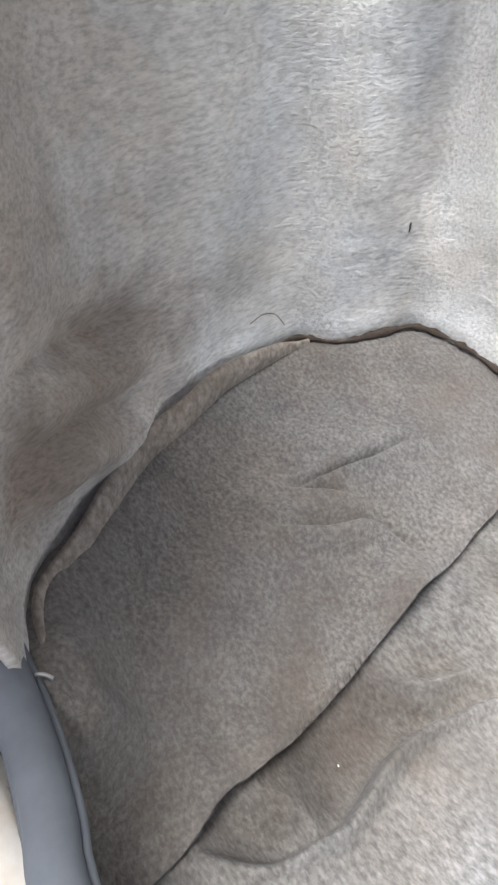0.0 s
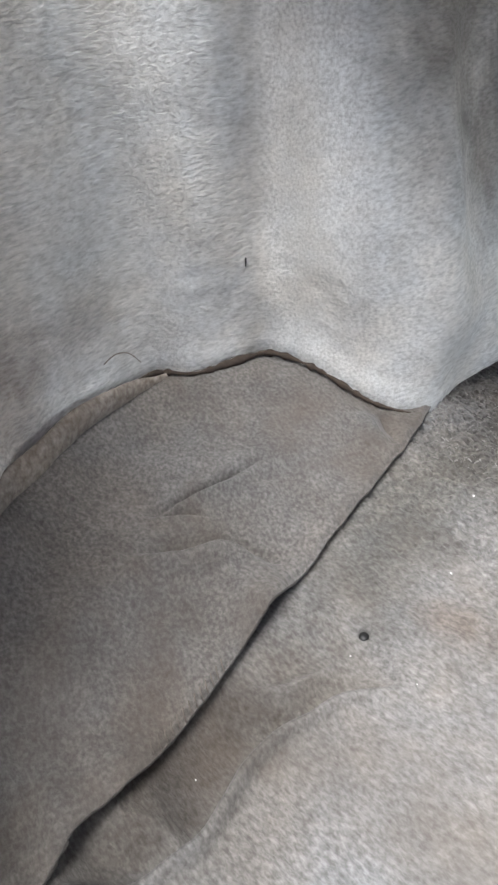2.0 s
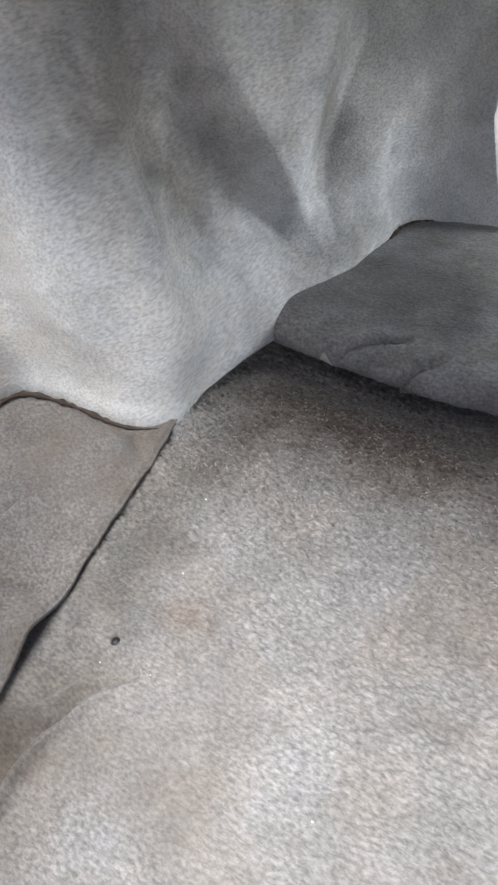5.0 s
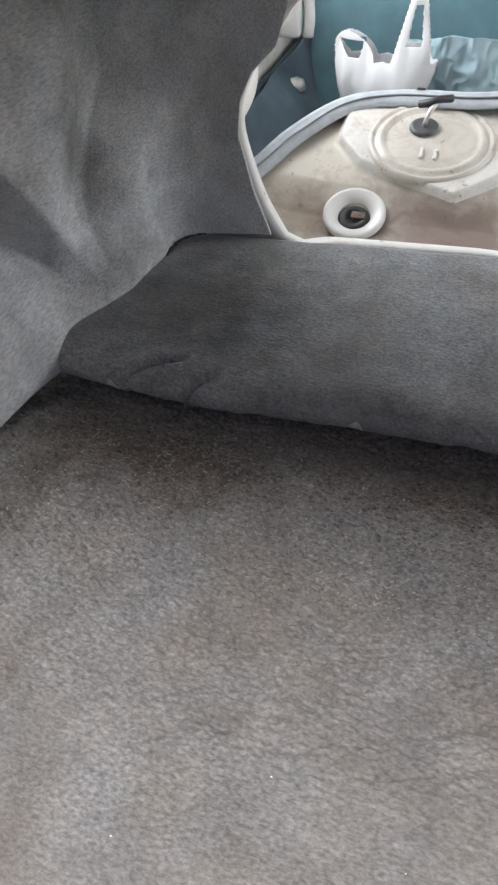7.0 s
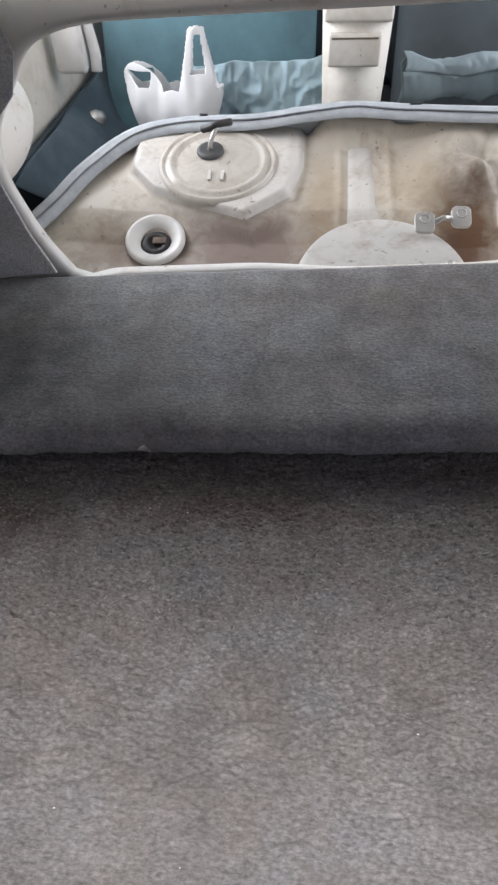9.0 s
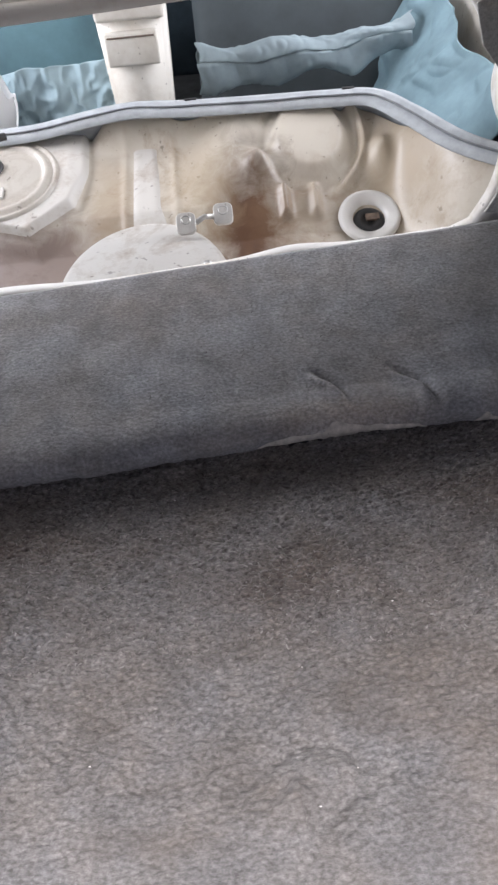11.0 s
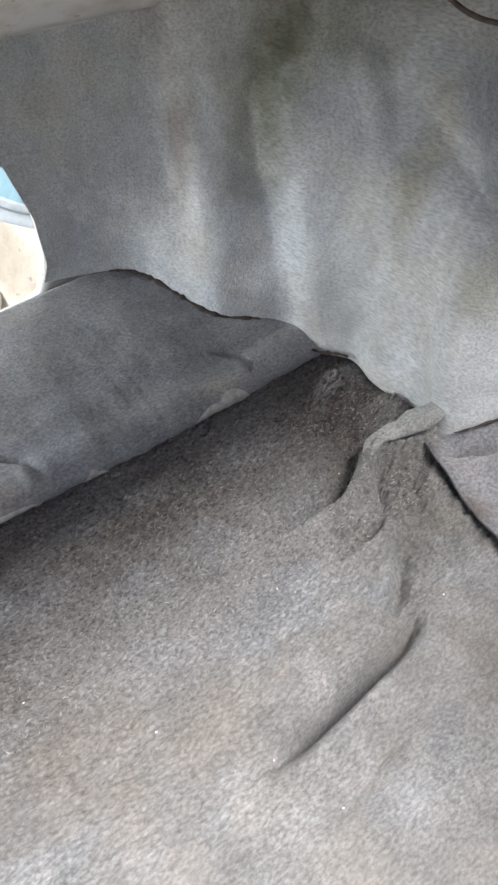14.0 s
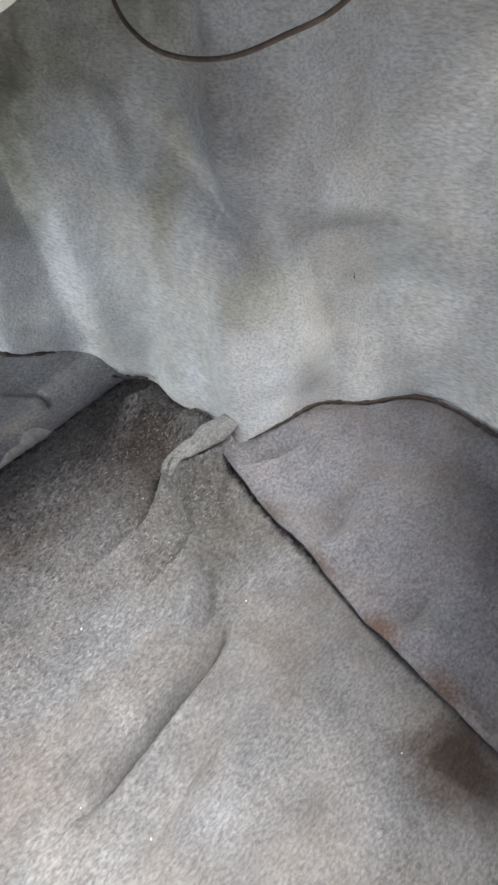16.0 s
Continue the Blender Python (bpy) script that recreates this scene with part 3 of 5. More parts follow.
# ---- contours where the side liners meet the pockets, floor and step ----
LEFT_EDGE = [(-0.580, 0.030, 0.068), (-0.600, 0.035, 0.064), (-0.624, 0.043, 0.060), (-0.645, 0.061, 0.053), (-0.672, 0.100, 0.045), (-0.701, 0.147, 0.043), (-0.716, 0.190, 0.044), (-0.728, 0.236, 0.045), (-0.733, 0.285, 0.046),
             (-0.710, 0.308, 0.045), (-0.700, 0.338, 0.045), (-0.689, 0.369, 0.044), (-0.652, 0.383, 0.038), (-0.608, 0.397, 0.020), (-0.586, 0.420, 0.008), (-0.577, 0.440, 0.004), (-0.583, 0.483, 0.006),
             (-0.575, 0.545, 0.008), (-0.562, 0.592, 0.010), (-0.562, 0.645, 0.014), (-0.536, 0.708, 0.022), (-0.529, 0.780, 0.032), (-0.522, 0.820, 0.038), (-0.490, 0.842, 0.041), (-0.414, 0.852, 0.042)]
RIGHT_EDGE = [(0.715, 0.020, 0.055), (0.760, 0.050, 0.050), (0.785, 0.110, 0.046), (0.797, 0.170, 0.045), (0.803, 0.224, 0.043), (0.811, 0.278, 0.043), (0.804, 0.318, 0.043), (0.765, 0.352, 0.043),
              (0.736, 0.392, 0.040), (0.690, 0.408, 0.034), (0.662, 0.430, 0.018), (0.660, 0.456, 0.004), (0.672, 0.485, 0.006), (0.662, 0.542, 0.010), (0.668, 0.590, 0.016),
              (0.648, 0.632, 0.012), (0.644, 0.672, 0.024), (0.613, 0.699, 0.034), (0.573, 0.727, 0.044), (0.549, 0.772, 0.060), (0.529, 0.816, 0.076), (0.488, 0.842, 0.085), (0.420, 0.851, 0.088)]


# ---- side pocket mats ----
def build_pocket(edge, seam, sign, label, wrinkles, gaps):
    nx, ny = 300, 460
    Y = np.linspace(0.003, 0.475, ny)[None, :] * np.ones((nx, 1))
    u = np.linspace(0, 1, nx)[:, None]
    far = sign * (0.80 if sign < 0 else 0.875)
    base = seam(Y) + sign * 0.0012 * value_noise(Y.shape, (2, 30), 11)
    X = base + (far - base) * u**1.15
    across = np.abs(X - base)
    lift = 0.0015 + 0.0015 * value_noise(Y.shape, (1, 11), 19 + int(sign)) + gaps(Y)
    Z = floor_height(base, Y) + 0.009 + lift * (1 - sm(across, 0.0, 0.05)) - 0.003 * (1 - sm(across, 0, 0.004))
    rise = (0.020 if sign < 0 else 0.020) + 0.012 * sm(0.3 - Y, 0, 0.3)
    Z += (rise + 0.004) * sm(across, 0.0, 0.085) * sm(0.475 - Y, 0.0, 0.10)
    Z += 0.006 * sm(across, 0.06, 0.16) * sm(0.45 - Y, 0.0, 0.1)
    Z += 0.016 * sm(0.055 - Y, 0.0, 0.065) * sm(across, 0.0, 0.06)
    Z += 0.0020 * value_noise(Y.shape, (9, 26), 12 + int(sign)) + 0.0008 * value_noise(Y.shape, (34, 110), 15)
    # the far edge curls down in front of the liner
    d, along = near(X, Y, [p[:2] for p in edge])
    d = np.where(Y < edge[0][1] + 0.004, -np.abs(d), d * -sign) + 0.003 * value_noise(Y.shape, (20, 60), 17)
    foot_z = np.interp(along, np.linspace(0, 1, 60), spline(edge, 60)[:, 2])
    meet = sm(d, -0.045, -0.004) * sm(across, 0.0, 0.04)
    Z = Z * (1 - meet) + (foot_z - 0.001 + 0.0012 * value_noise(Y.shape, (9, 26), 18)) * meet
    for w in wrinkles:
        Z += crease(X, Y, *w) * sm(across, 0.0, 0.030) * (1 - sm(d, -0.012, 0.0))
    Z -= 0.03 * sm(d, 0.005, 0.016) * sm(across, 0.02, 0.05)
    P = np.stack([X, Y, Z], -1)
    ob = sheet("side_pocket_carpet", P, POCKET if sign < 0 else POCKET_R, thick=0.005, flip=sign < 0)
    return tagged(ob, label, "carpet", "side pocket carpets")


left_gaps = lambda Y: 0.016 * gauss(Y, 0.070, 0.016) + 0.010 * gauss(Y, 0.105, 0.02) + 0.018 * gauss(Y, 0.216, 0.022)
left_pocket = build_pocket(LEFT_EDGE, seam_left, -1, "brown-grey felt mat wrinkled in the trunk side pocket", [
    ([(-0.640, 0.204), (-0.631, 0.214), (-0.622, 0.223), (-0.611, 0.233)], 0.0065, 0.0016),
    ([(-0.638, 0.206), (-0.632, 0.228), (-0.628, 0.254), (-0.622, 0.290)], 0.0090, 0.0020),
    ([(-0.630, 0.216), (-0.624, 0.238), (-0.616, 0.272)], -0.0060, 0.0048),
    ([(-0.612, 0.262), (-0.611, 0.278), (-0.604, 0.292)], 0.0030, 0.004, 0.003, -1),
    ([(-0.620, 0.178), (-0.606, 0.205), (-0.592, 0.232), (-0.566, 0.250)], 0.0080, 0.0040, 0.0110, -1),
    ([(-0.584, 0.236), (-0.566, 0.245), (-0.548, 0.258)], 0.008, 0.008),
    ([(-0.590, 0.150), (-0.575, 0.172), (-0.552, 0.185)], 0.003, 0.010, 0.003, -1),
    ([(-0.600, 0.395), (-0.578, 0.385), (-0.565, 0.378)], 0.012, 0.006, 0.006, -1)], left_gaps)
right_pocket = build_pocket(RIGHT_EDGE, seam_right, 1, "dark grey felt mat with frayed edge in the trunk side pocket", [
    ([(0.625, 0.418), (0.657, 0.396), (0.690, 0.376)], 0.022, 0.006, 0.012, -1),
    ([(0.600, 0.318), (0.630, 0.300), (0.68, 0.30)], 0.018, 0.010, 0.010, -1),
    ([(0.590, 0.215), (0.612, 0.195), (0.65, 0.19)], 0.018, 0.010, 0.010, -1),
    ([(0.565, 0.130), (0.585, 0.125), (0.61, 0.13)], 0.008, 0.012),
    ([(0.68, 0.30), (0.72, 0.31), (0.75, 0.29)], 0.002, 0.012)], lambda Y: 0.005 + 0.007 * gauss(Y, 0.30, 0.03) + 0.007 * gauss(Y, 0.19, 0.03) + 0.006 * gauss(Y, 0.40, 0.03))


# ---- side liners ----
def build_liner(edge, sign, front, valleys, bumps, folds, top, label, seed):
    """A felt sheet that rises from the edge. valleys: (line of (y, z), depth, width behind, width ahead, from height); bumps: (x, y of the foot, width, amount, from, to height); folds: (line of (x, y, z), depth, width, ridge, side)."""
    ns, nh = 620, 200
    B = spline(edge, ns)
    ker = np.hanning(91)
    ker /= ker.sum()
    pad = np.vstack([np.repeat(B[:1], 45, 0), B, np.repeat(B[-1:], 45, 0)])
    S = np.stack([np.convolve(pad[:, k], ker, "valid") for k in range(3)], -1)
    ker2 = np.hanning(209)
    ker2 /= ker2.sum()
    pad = np.vstack([np.repeat(B[:1], 104, 0), B, np.repeat(B[-1:], 104, 0)])
    S2 = np.stack([np.convolve(pad[:, k], ker2, "valid") for k in range(3)], -1)
    tan = np.gradient(S2[:, :2], axis=0)
    tan /= np.linalg.norm(tan, axis=1)[:, None]
    inward = np.stack([tan[:, 1], -tan[:, 0]], -1) * -sign  # towards the middle of the trunk
    arc = np.r_[0, np.cumsum(np.linalg.norm(np.diff(B[:, :2], axis=0), axis=1))]
    foot = lambda x, y: arc[np.argmin((B[:, 0] - x) ** 2 + (B[:, 1] - y) ** 2)]
    h = np.linspace(0, 1, nh) ** 1.15
    zt = top(arc)
    A, Hh = np.meshgrid(arc, h, indexing="ij")
    over = sm(B[:, 1], 0.60, 0.68) * (1.0 if sign > 0 else 0.5)  # hem that hangs free over the step
    Zb = B[:, 2] - 0.005 + 0.009 * over - 0.014 * sm(sign * B[:, 0], 0.67, 0.72) * (sign > 0)
    Z = Zb[:, None] * (1 - Hh) + zt[:, None] * Hh
    up = Z - Zb[:, None]
    k = sm(up, 0.0, 0.10)
    plan = B[:, None, :2] * (1 - k[..., None]) + S[:, None, :2] * k[..., None]
    k2 = 0.8 * sm(up, 0.08, 0.26)
    plan = plan * (1 - k2[..., None]) + S2[:, None, :2] * k2[..., None]
    d = -0.003 + 0.007 * over[:, None] - 0.10 * up  # set back from the edge, leaning out
    d = d + 0.0012 * np.exp(-((up - 0.012) / 0.012) ** 2)
    yy = np.interp(A, arc, np.maximum.accumulate(S2[:, 1]) + 1e-4 * arc)
    for line, depth, behind, ahead, h0, h1 in valleys:
        ly, lz = np.array(line).T
        t = yy - np.interp(Z, lz, ly)
        shape = np.where(t < 0, sm(1 + t / behind, 0.0, 1.0), np.clip(1 - t / ahead, 0, 1) ** 1.5)
        d = d - depth * shape * sm(up, h0, h1)
    for x, y, w, amp, h0, h1 in bumps:
        d = d + amp * np.exp(-(((A - foot(x, y)) / w) ** 2)) * sm(up, h0, h1)
    for line, depth, w, ridge, side in folds:
        d = d + crease(A, Z, [(foot(x, y), z) for x, y, z in line], depth, w, ridge, side)
    d = d + 0.0020 * value_noise(d.shape, (26, 5), seed) + 0.0005 * value_noise(d.shape, (110, 40), seed + 1)
    for _ in range(2):  # soften the creases
        d[1:-1] = (d[:-2] + 2 * d[1:-1] + d[2:]) / 4
    P = np.concatenate([plan + inward[:, None, :] * d[..., None], Z[..., None]], -1)
    # front end follows the seat opening
    f = sm(A, arc[-1] - 0.10, arc[-1])[..., None]
    shift = np.zeros_like(P)
    shift[..., 0] = front(Z) - P[-1, :, 0][None, :]
    shift[..., 1] = 0.858 - P[-1, :, 1][None, :]
    P = P + f * shift
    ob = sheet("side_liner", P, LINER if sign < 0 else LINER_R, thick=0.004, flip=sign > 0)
    return tagged(ob, label, "trunk liner", "trunk side liners"), P


front_left = curve_of([(0.03, -0.409), (0.095, -0.436), (0.155, -0.453), (0.192, -0.450), (0.221, -0.436), (0.246, -0.410), (0.284, -0.398), (0.31, -0.405), (0.45, -0.47)])
front_right = curve_of([(0.075, 0.404), (0.112, 0.422), (0.168, 0.423), (0.229, 0.408), (0.265, 0.375), (0.300, 0.362), (0.32, 0.400), (0.345, 0.455), (0.45, 0.52)])
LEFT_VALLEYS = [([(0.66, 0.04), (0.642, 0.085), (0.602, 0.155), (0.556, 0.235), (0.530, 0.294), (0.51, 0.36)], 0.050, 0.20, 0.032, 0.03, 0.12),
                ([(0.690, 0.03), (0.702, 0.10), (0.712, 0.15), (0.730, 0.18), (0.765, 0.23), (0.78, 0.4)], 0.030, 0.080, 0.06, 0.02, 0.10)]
LEFT_FOLDS = [([(-0.648, 0.065, 0.150), (-0.656, 0.081, 0.146), (-0.674, 0.102, 0.136), (-0.701, 0.130, 0.123), (-0.714, 0.170, 0.115)], 0.017, 0.012, 0.014, -1),
              ([(-0.644, 0.055, 0.119), (-0.658, 0.078, 0.109), (-0.676, 0.101, 0.102), (-0.697, 0.127, 0.083), (-0.712, 0.165, 0.078)], 0.016, 0.009, 0.013, -1),
              ([(-0.636, 0.046, 0.082), (-0.654, 0.068, 0.074), (-0.672, 0.095, 0.070)], 0.008, 0.006, 0.006, 1)]
RIGHT_FOLDS = [([(0.713, 0.400, 0.240), (0.730, 0.396, 0.180), (0.752, 0.386, 0.100), (0.753, 0.378, 0.060)], 0.006, 0.009, 0.006, 1),
               ([(0.690, 0.625, 0.34), (0.682, 0.600, 0.30), (0.674, 0.570, 0.25)], 0.005, 0.005, 0.005, 1)]
LEFT_BUMPS = [(-0.67, 0.08, 0.04, 0.015, 0.02, 0.10), (-0.728, 0.236, 0.04, 0.010, 0.03, 0.14), (-0.733, 0.290, 0.025, -0.005, 0.02, 0.10), (-0.703, 0.325, 0.030, 0.007, 0.02, 0.10),
              (-0.690, 0.372, 0.020, -0.011, 0.03, 0.12), (-0.63, 0.39, 0.035, 0.014, 0.02, 0.10), (-0.582, 0.46, 0.04, 0.012, 0.01, 0.07)]
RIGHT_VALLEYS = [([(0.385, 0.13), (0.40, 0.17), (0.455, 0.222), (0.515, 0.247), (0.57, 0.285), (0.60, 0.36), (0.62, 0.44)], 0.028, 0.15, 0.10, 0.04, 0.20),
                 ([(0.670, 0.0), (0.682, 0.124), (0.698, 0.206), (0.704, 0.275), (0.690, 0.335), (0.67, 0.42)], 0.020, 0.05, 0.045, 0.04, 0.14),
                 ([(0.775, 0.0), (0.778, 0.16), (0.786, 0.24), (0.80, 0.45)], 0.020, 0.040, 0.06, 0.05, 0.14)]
RIGHT_BUMPS = [(0.803, 0.224, 0.04, -0.008, 0.03, 0.14), (0.808, 0.30, 0.03, 0.010, 0.03, 0.12), (0.765, 0.352, 0.018, -0.008, 0.02, 0.10), (0.72, 0.40, 0.03, 0.012, 0.02, 0.10),
               (0.664, 0.45, 0.03, 0.014, 0.01, 0.08), (0.64, 0.65, 0.05, 0.012, 0.02, 0.10), (0.55, 0.79, 0.035, -0.010, 0.06, 0.15)]
liner_left, left_grid = build_liner(LEFT_EDGE, -1, front_left, LEFT_VALLEYS, LEFT_BUMPS, LEFT_FOLDS, lambda a: 0.42 + 0 * a, "pale grey felt side liner draped over the wheel arch", 21)
liner_right, right_grid = build_liner(RIGHT_EDGE, 1, front_right, RIGHT_VALLEYS, RIGHT_BUMPS, RIGHT_FOLDS, lambda a: 0.47 - 0.10 * sm(a, 0.62, 0.80), "grey felt side liner with dirty streaks over the wheel arch", 25)


welt_line = spline([(-0.590, 0.034, 0.064), (-0.625, 0.046, 0.060), (-0.650, 0.072, 0.054), (-0.690, 0.128, 0.053), (-0.712, 0.180, 0.055), (-0.722, 0.225, 0.056), (-0.728, 0.262, 0.056), (-0.726, 0.292, 0.050)], 90)
tt = np.linspace(0, 1, 90)
FRAY = felt("brown_felt", (0.16, 0.132, 0.112), (0.24, 0.208, 0.182), (0.33, 0.295, 0.265), (0.10, 0.07, 0.05), 0.9, 30, 0.6)
welt_line = welt_line + np.array([0.004, 0.0, -0.006]) + 0.0012 * np.stack([np.sin(23 * tt), np.sin(31 * tt), np.sin(19 * tt)], -1)
wt = np.gradient(welt_line, axis=0)
wt /= np.linalg.norm(wt, axis=1)[:, None]
win_ = np.stack([wt[:, 1], -wt[:, 0], 0 * tt], -1)
size = np.sin(np.pi * np.clip(tt, 0.03, 0.97)) ** 0.5
ring = [(math.cos(a), math.sin(a)) for a in np.linspace(0, 2 * np.pi, 17)]
lip = np.stack([welt_line + win_ * (0.0055 * ca * size)[:, None] + np.array([0, 0, 1.0]) * (0.0125 * sa * size)[:, None] for ca, sa in ring], 1)
sheet("welt", lip, FRAY, liner_left, 0.0, "brownish folded hem")


def frayed_or_shadow_edge(edge, lo, hi, thick, parent, out=0.0025, lift=0.0015):
    """The mat's brown torn edge where it meets the liner; under the hems, a dark strip for shadow."""
    c = spline(edge, 420)
    i0, i1 = (np.argmin(np.abs(c - np.array(q)).sum(1)) for q in (lo, hi))
    c = c[i0:i1]
    k = len(c)
    r = thick * (0.75 + 0.45 * value_noise((k, 1), (60, 1), 61)[:, 0]) * np.sin(np.pi * np.linspace(0.06, 0.94, k)) ** 0.4
    inw = np.gradient(c, axis=0)
    inw = np.stack([inw[:, 1], -inw[:, 0], 0 * inw[:, 0]], -1) * np.sign(-c[:, :1])
    inw /= np.linalg.norm(inw, axis=1)[:, None]
    return tube("frayed_or_shadow_edge", c + out * inw + np.array([0, 0, lift]), np.maximum(r, 0.0005), FRAY_SHADOW, parent, 8, 0, "dark brown frayed edge and painted shadow gap")


FRAY_SHADOW = plain("brown_fray_and_shadow", (0.055, 0.040, 0.031), 0.95, 0, 0.4, 200, 0.001)
frayed_or_shadow_edge(LEFT_EDGE, LEFT_EDGE[7], LEFT_EDGE[14], 0.0030, left_pocket)
frayed_or_shadow_edge(RIGHT_EDGE, RIGHT_EDGE[3], RIGHT_EDGE[10], 0.0026, right_pocket)
# dark strips standing for the shadow gap between liner hems and step
frayed_or_shadow_edge(RIGHT_EDGE, RIGHT_EDGE[14], RIGHT_EDGE[21], 0.0042, liner_right, 0.0055, 0.0045)
frayed_or_shadow_edge(LEFT_EDGE, LEFT_EDGE[18], LEFT_EDGE[23], 0.0028, liner_left)
for i in range(13):
    y0 = 0.120 + 0.0046 * i
    x0 = float(seam_left(y0))
    z0 = float(floor_height(x0, y0) + left_gaps(y0)) + 0.0130
    tube("stitch", [(x0 + 0.0005, y0 - 0.001, z0 - 0.004), (x0 - 0.0025, y0, z0 + 0.0005), (x0 - 0.0048, y0 + 0.0015, z0 + 0.0008)], 0.0004, CORDPALE, left_pocket, 6)


for ob, grid, (py, pz) in ((liner_left, left_grid, (0.358, 0.120)), (liner_right, right_grid, (0.388, 0.168))):
    k = np.argmin((grid[..., 1] - py) ** 2 + (grid[..., 2] - pz) ** 2)
    c = grid.reshape(-1, 3)[k]
    tube("pin_hole", [c + np.array([0, 0, -0.0032]), c + np.array([-0.0006 * np.sign(c[0]), 0, 0.0]), c + np.array([0, 0.0007, 0.0032])], 0.0007, BLACK, ob, 6, 0, "dark pin hole")
k = np.argmin((left_grid[..., 1] - 0.262) ** 2 + (left_grid[..., 2] - 0.068) ** 2)
c = left_grid.reshape(-1, 3)[k] + np.array([0.003, 0, 0])
tube("loose_thread", [c + np.array(v) for v in ((0.001, -0.015, 0.004), (0.002, -0.005, 0.008), (0.002, 0.006, 0.004), (0.001, 0.015, -0.008))], 0.00035, CORD, liner_left, 6, 24, "dark loose thread")


# ---- carpeted step under the seat opening ----
def step_point(X, w):
    """Profile of the step: tucked under, round the rolled edge and up the slope."""
    k = np.clip(((X + 0.7) * 680).astype(int), 0, 1023)
    lo = seam_front(X) + 0.0016 * value_noise((1024, 1), (60, 1), 31)[k, 0] + 0.0011 * value_noise((1024, 1), (240, 1), 32)[k, 0]
    a = np.clip(w / 0.16, 0, 1)
    ang = np.radians(-110 + 194 * a)
    r = 0.0185 + 0.0015 * np.sin(31 * X) * np.sin(13 * X + 1)
    ry = np.where(ang > 0, 0.046, 0.014)
    Y = lo + ry - ry * np.cos(ang) - 0.012
    Z = -0.006 + r * 1.05 + r * 1.05 * np.sin(ang)
    s = np.clip((w - 0.16) / 0.84, 0, 1)
    y1, z1 = lo + 0.046 - 0.046 * math.cos(radians(84)) - 0.012, -0.006 + r * 1.05 * (1 + math.sin(radians(84)))
    zt = step_top(X)
    Y = np.where(w > 0.16, y1 + (0.862 - y1) * s, Y)
    Z = np.where(w > 0.16, z1 + (zt - 0.001 - z1) * s + 0.002 * np.sin(np.pi * s) - 0.005 * sm(s, 0.955, 1.0), Z)
    return Y, Z


def build_step():
    nx, ny = 820, 150
    X = np.linspace(-0.63, 0.72, nx)[:, None] * np.ones((1, ny))
    w = np.linspace(0, 1, ny)[None, :] ** 1.15 * np.ones((nx, 1))
    Y, Z = step_point(X, w)
    Z = Z + sm(w, 0.08, 0.3) * (0.0009 * value_noise(X.shape, (26, 6), 33) + 0.0003 * value_noise(X.shape, (100, 22), 34))
    for c in ([(-0.498, 0.577), (-0.478, 0.591), (-0.461, 0.601), (-0.436, 0.614)], [(-0.426, 0.577), (-0.412, 0.585), (-0.398, 0.594)]):
        Z += crease(X, Y, c, 0.028, 0.0030, 0.007, -1) * sm(w, 0.06, 0.10)
    for c in ([(0.300, 0.622), (0.290, 0.650), (0.262, 0.672)], [(0.215, 0.632), (0.205, 0.655), (0.18, 0.675)],
              [(0.555, 0.632), (0.560, 0.655), (0.535, 0.676)]):
        Z += crease(X, Y, c, 0.007, 0.0030, 0.004, 1)
    P = np.stack([X, Y, Z], -1)
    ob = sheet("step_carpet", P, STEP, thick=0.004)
    tagged(ob, "dark grey felt carpet over the low step, edge torn and lifting", "carpet")
    fibres(ob, P[:, 22:], 3000, 0.0035, 0.0005, 0, 40, FIBRE, 53)
    # worn and torn places along the rolled edge, where the backing shows
    for x0, x1, low, high in ((-0.512, -0.497, 0.05, 0.105), (-0.262, -0.247, 0.05, 0.10), (0.118, 0.288, 0.050, 0.124), (0.335, 0.362, 0.05, 0.10), (0.470, 0.548, 0.050, 0.126)):
        n = max(40, int((x1 - x0) * 1500))
        xs = np.linspace(x0, x1, n)[:, None] * np.ones((1, 10))
        e = np.sin(np.pi * np.linspace(0.02, 0.98, n))[:, None] ** 0.5
        rag = 0.76 + 0.24 * value_noise((n, 1), (max(3, n // 22), 1), int(900 + 1000 * x0))
        wq = low + (high - low) * np.clip(e * rag, 0.02, 1.2) * np.linspace(0, 1, 10)[None, :]
        yq, zq = step_point(xs, wq)
        off = 0.0022 * np.sin(np.pi * np.linspace(0.0, 1.0, 10))[None, :] * np.minimum(1, 3 * e)
        sheet("torn_backing", np.stack([xs, yq - off, zq + off * 0.8 - 0.0002], -1), FOAM, ob, 0.0, "pale worn backing")
    return ob


build_step()

# ---- rear sill with the weatherstrip ----
def plate_clip():
    ob = tube("trim_clip", [(-0.580, 0.0315, 0.0725), (-0.5785, 0.0330, 0.0732), (-0.577, 0.0345, 0.0730), (-0.5755, 0.0360, 0.0712)], 0.0009, STEEL, None, 8, 16)
    return ob


sill = tagged(block("sill", (-1.0, -0.26, -0.12), (1.0, 0.008, 0.072), CREAM, None, 0.012), "cream painted rear sill of the open trunk", "sill", kind="structure")
STRIP_LINE = [(-0.90, 0.040, 0.090), (-0.76, 0.030, 0.080), (-0.66, 0.024, 0.074), (-0.60, 0.0225, 0.072), (-0.575, 0.0215, 0.072), (-0.553, 0.0195, 0.072), (-0.53, 0.0155, 0.072), (-0.50, 0.009, 0.072), (-0.40, 0.004, 0.074), (0.0, 0.002, 0.076), (0.4, 0.003, 0.076), (0.6, 0.006, 0.077), (0.76, 0.02, 0.085)]
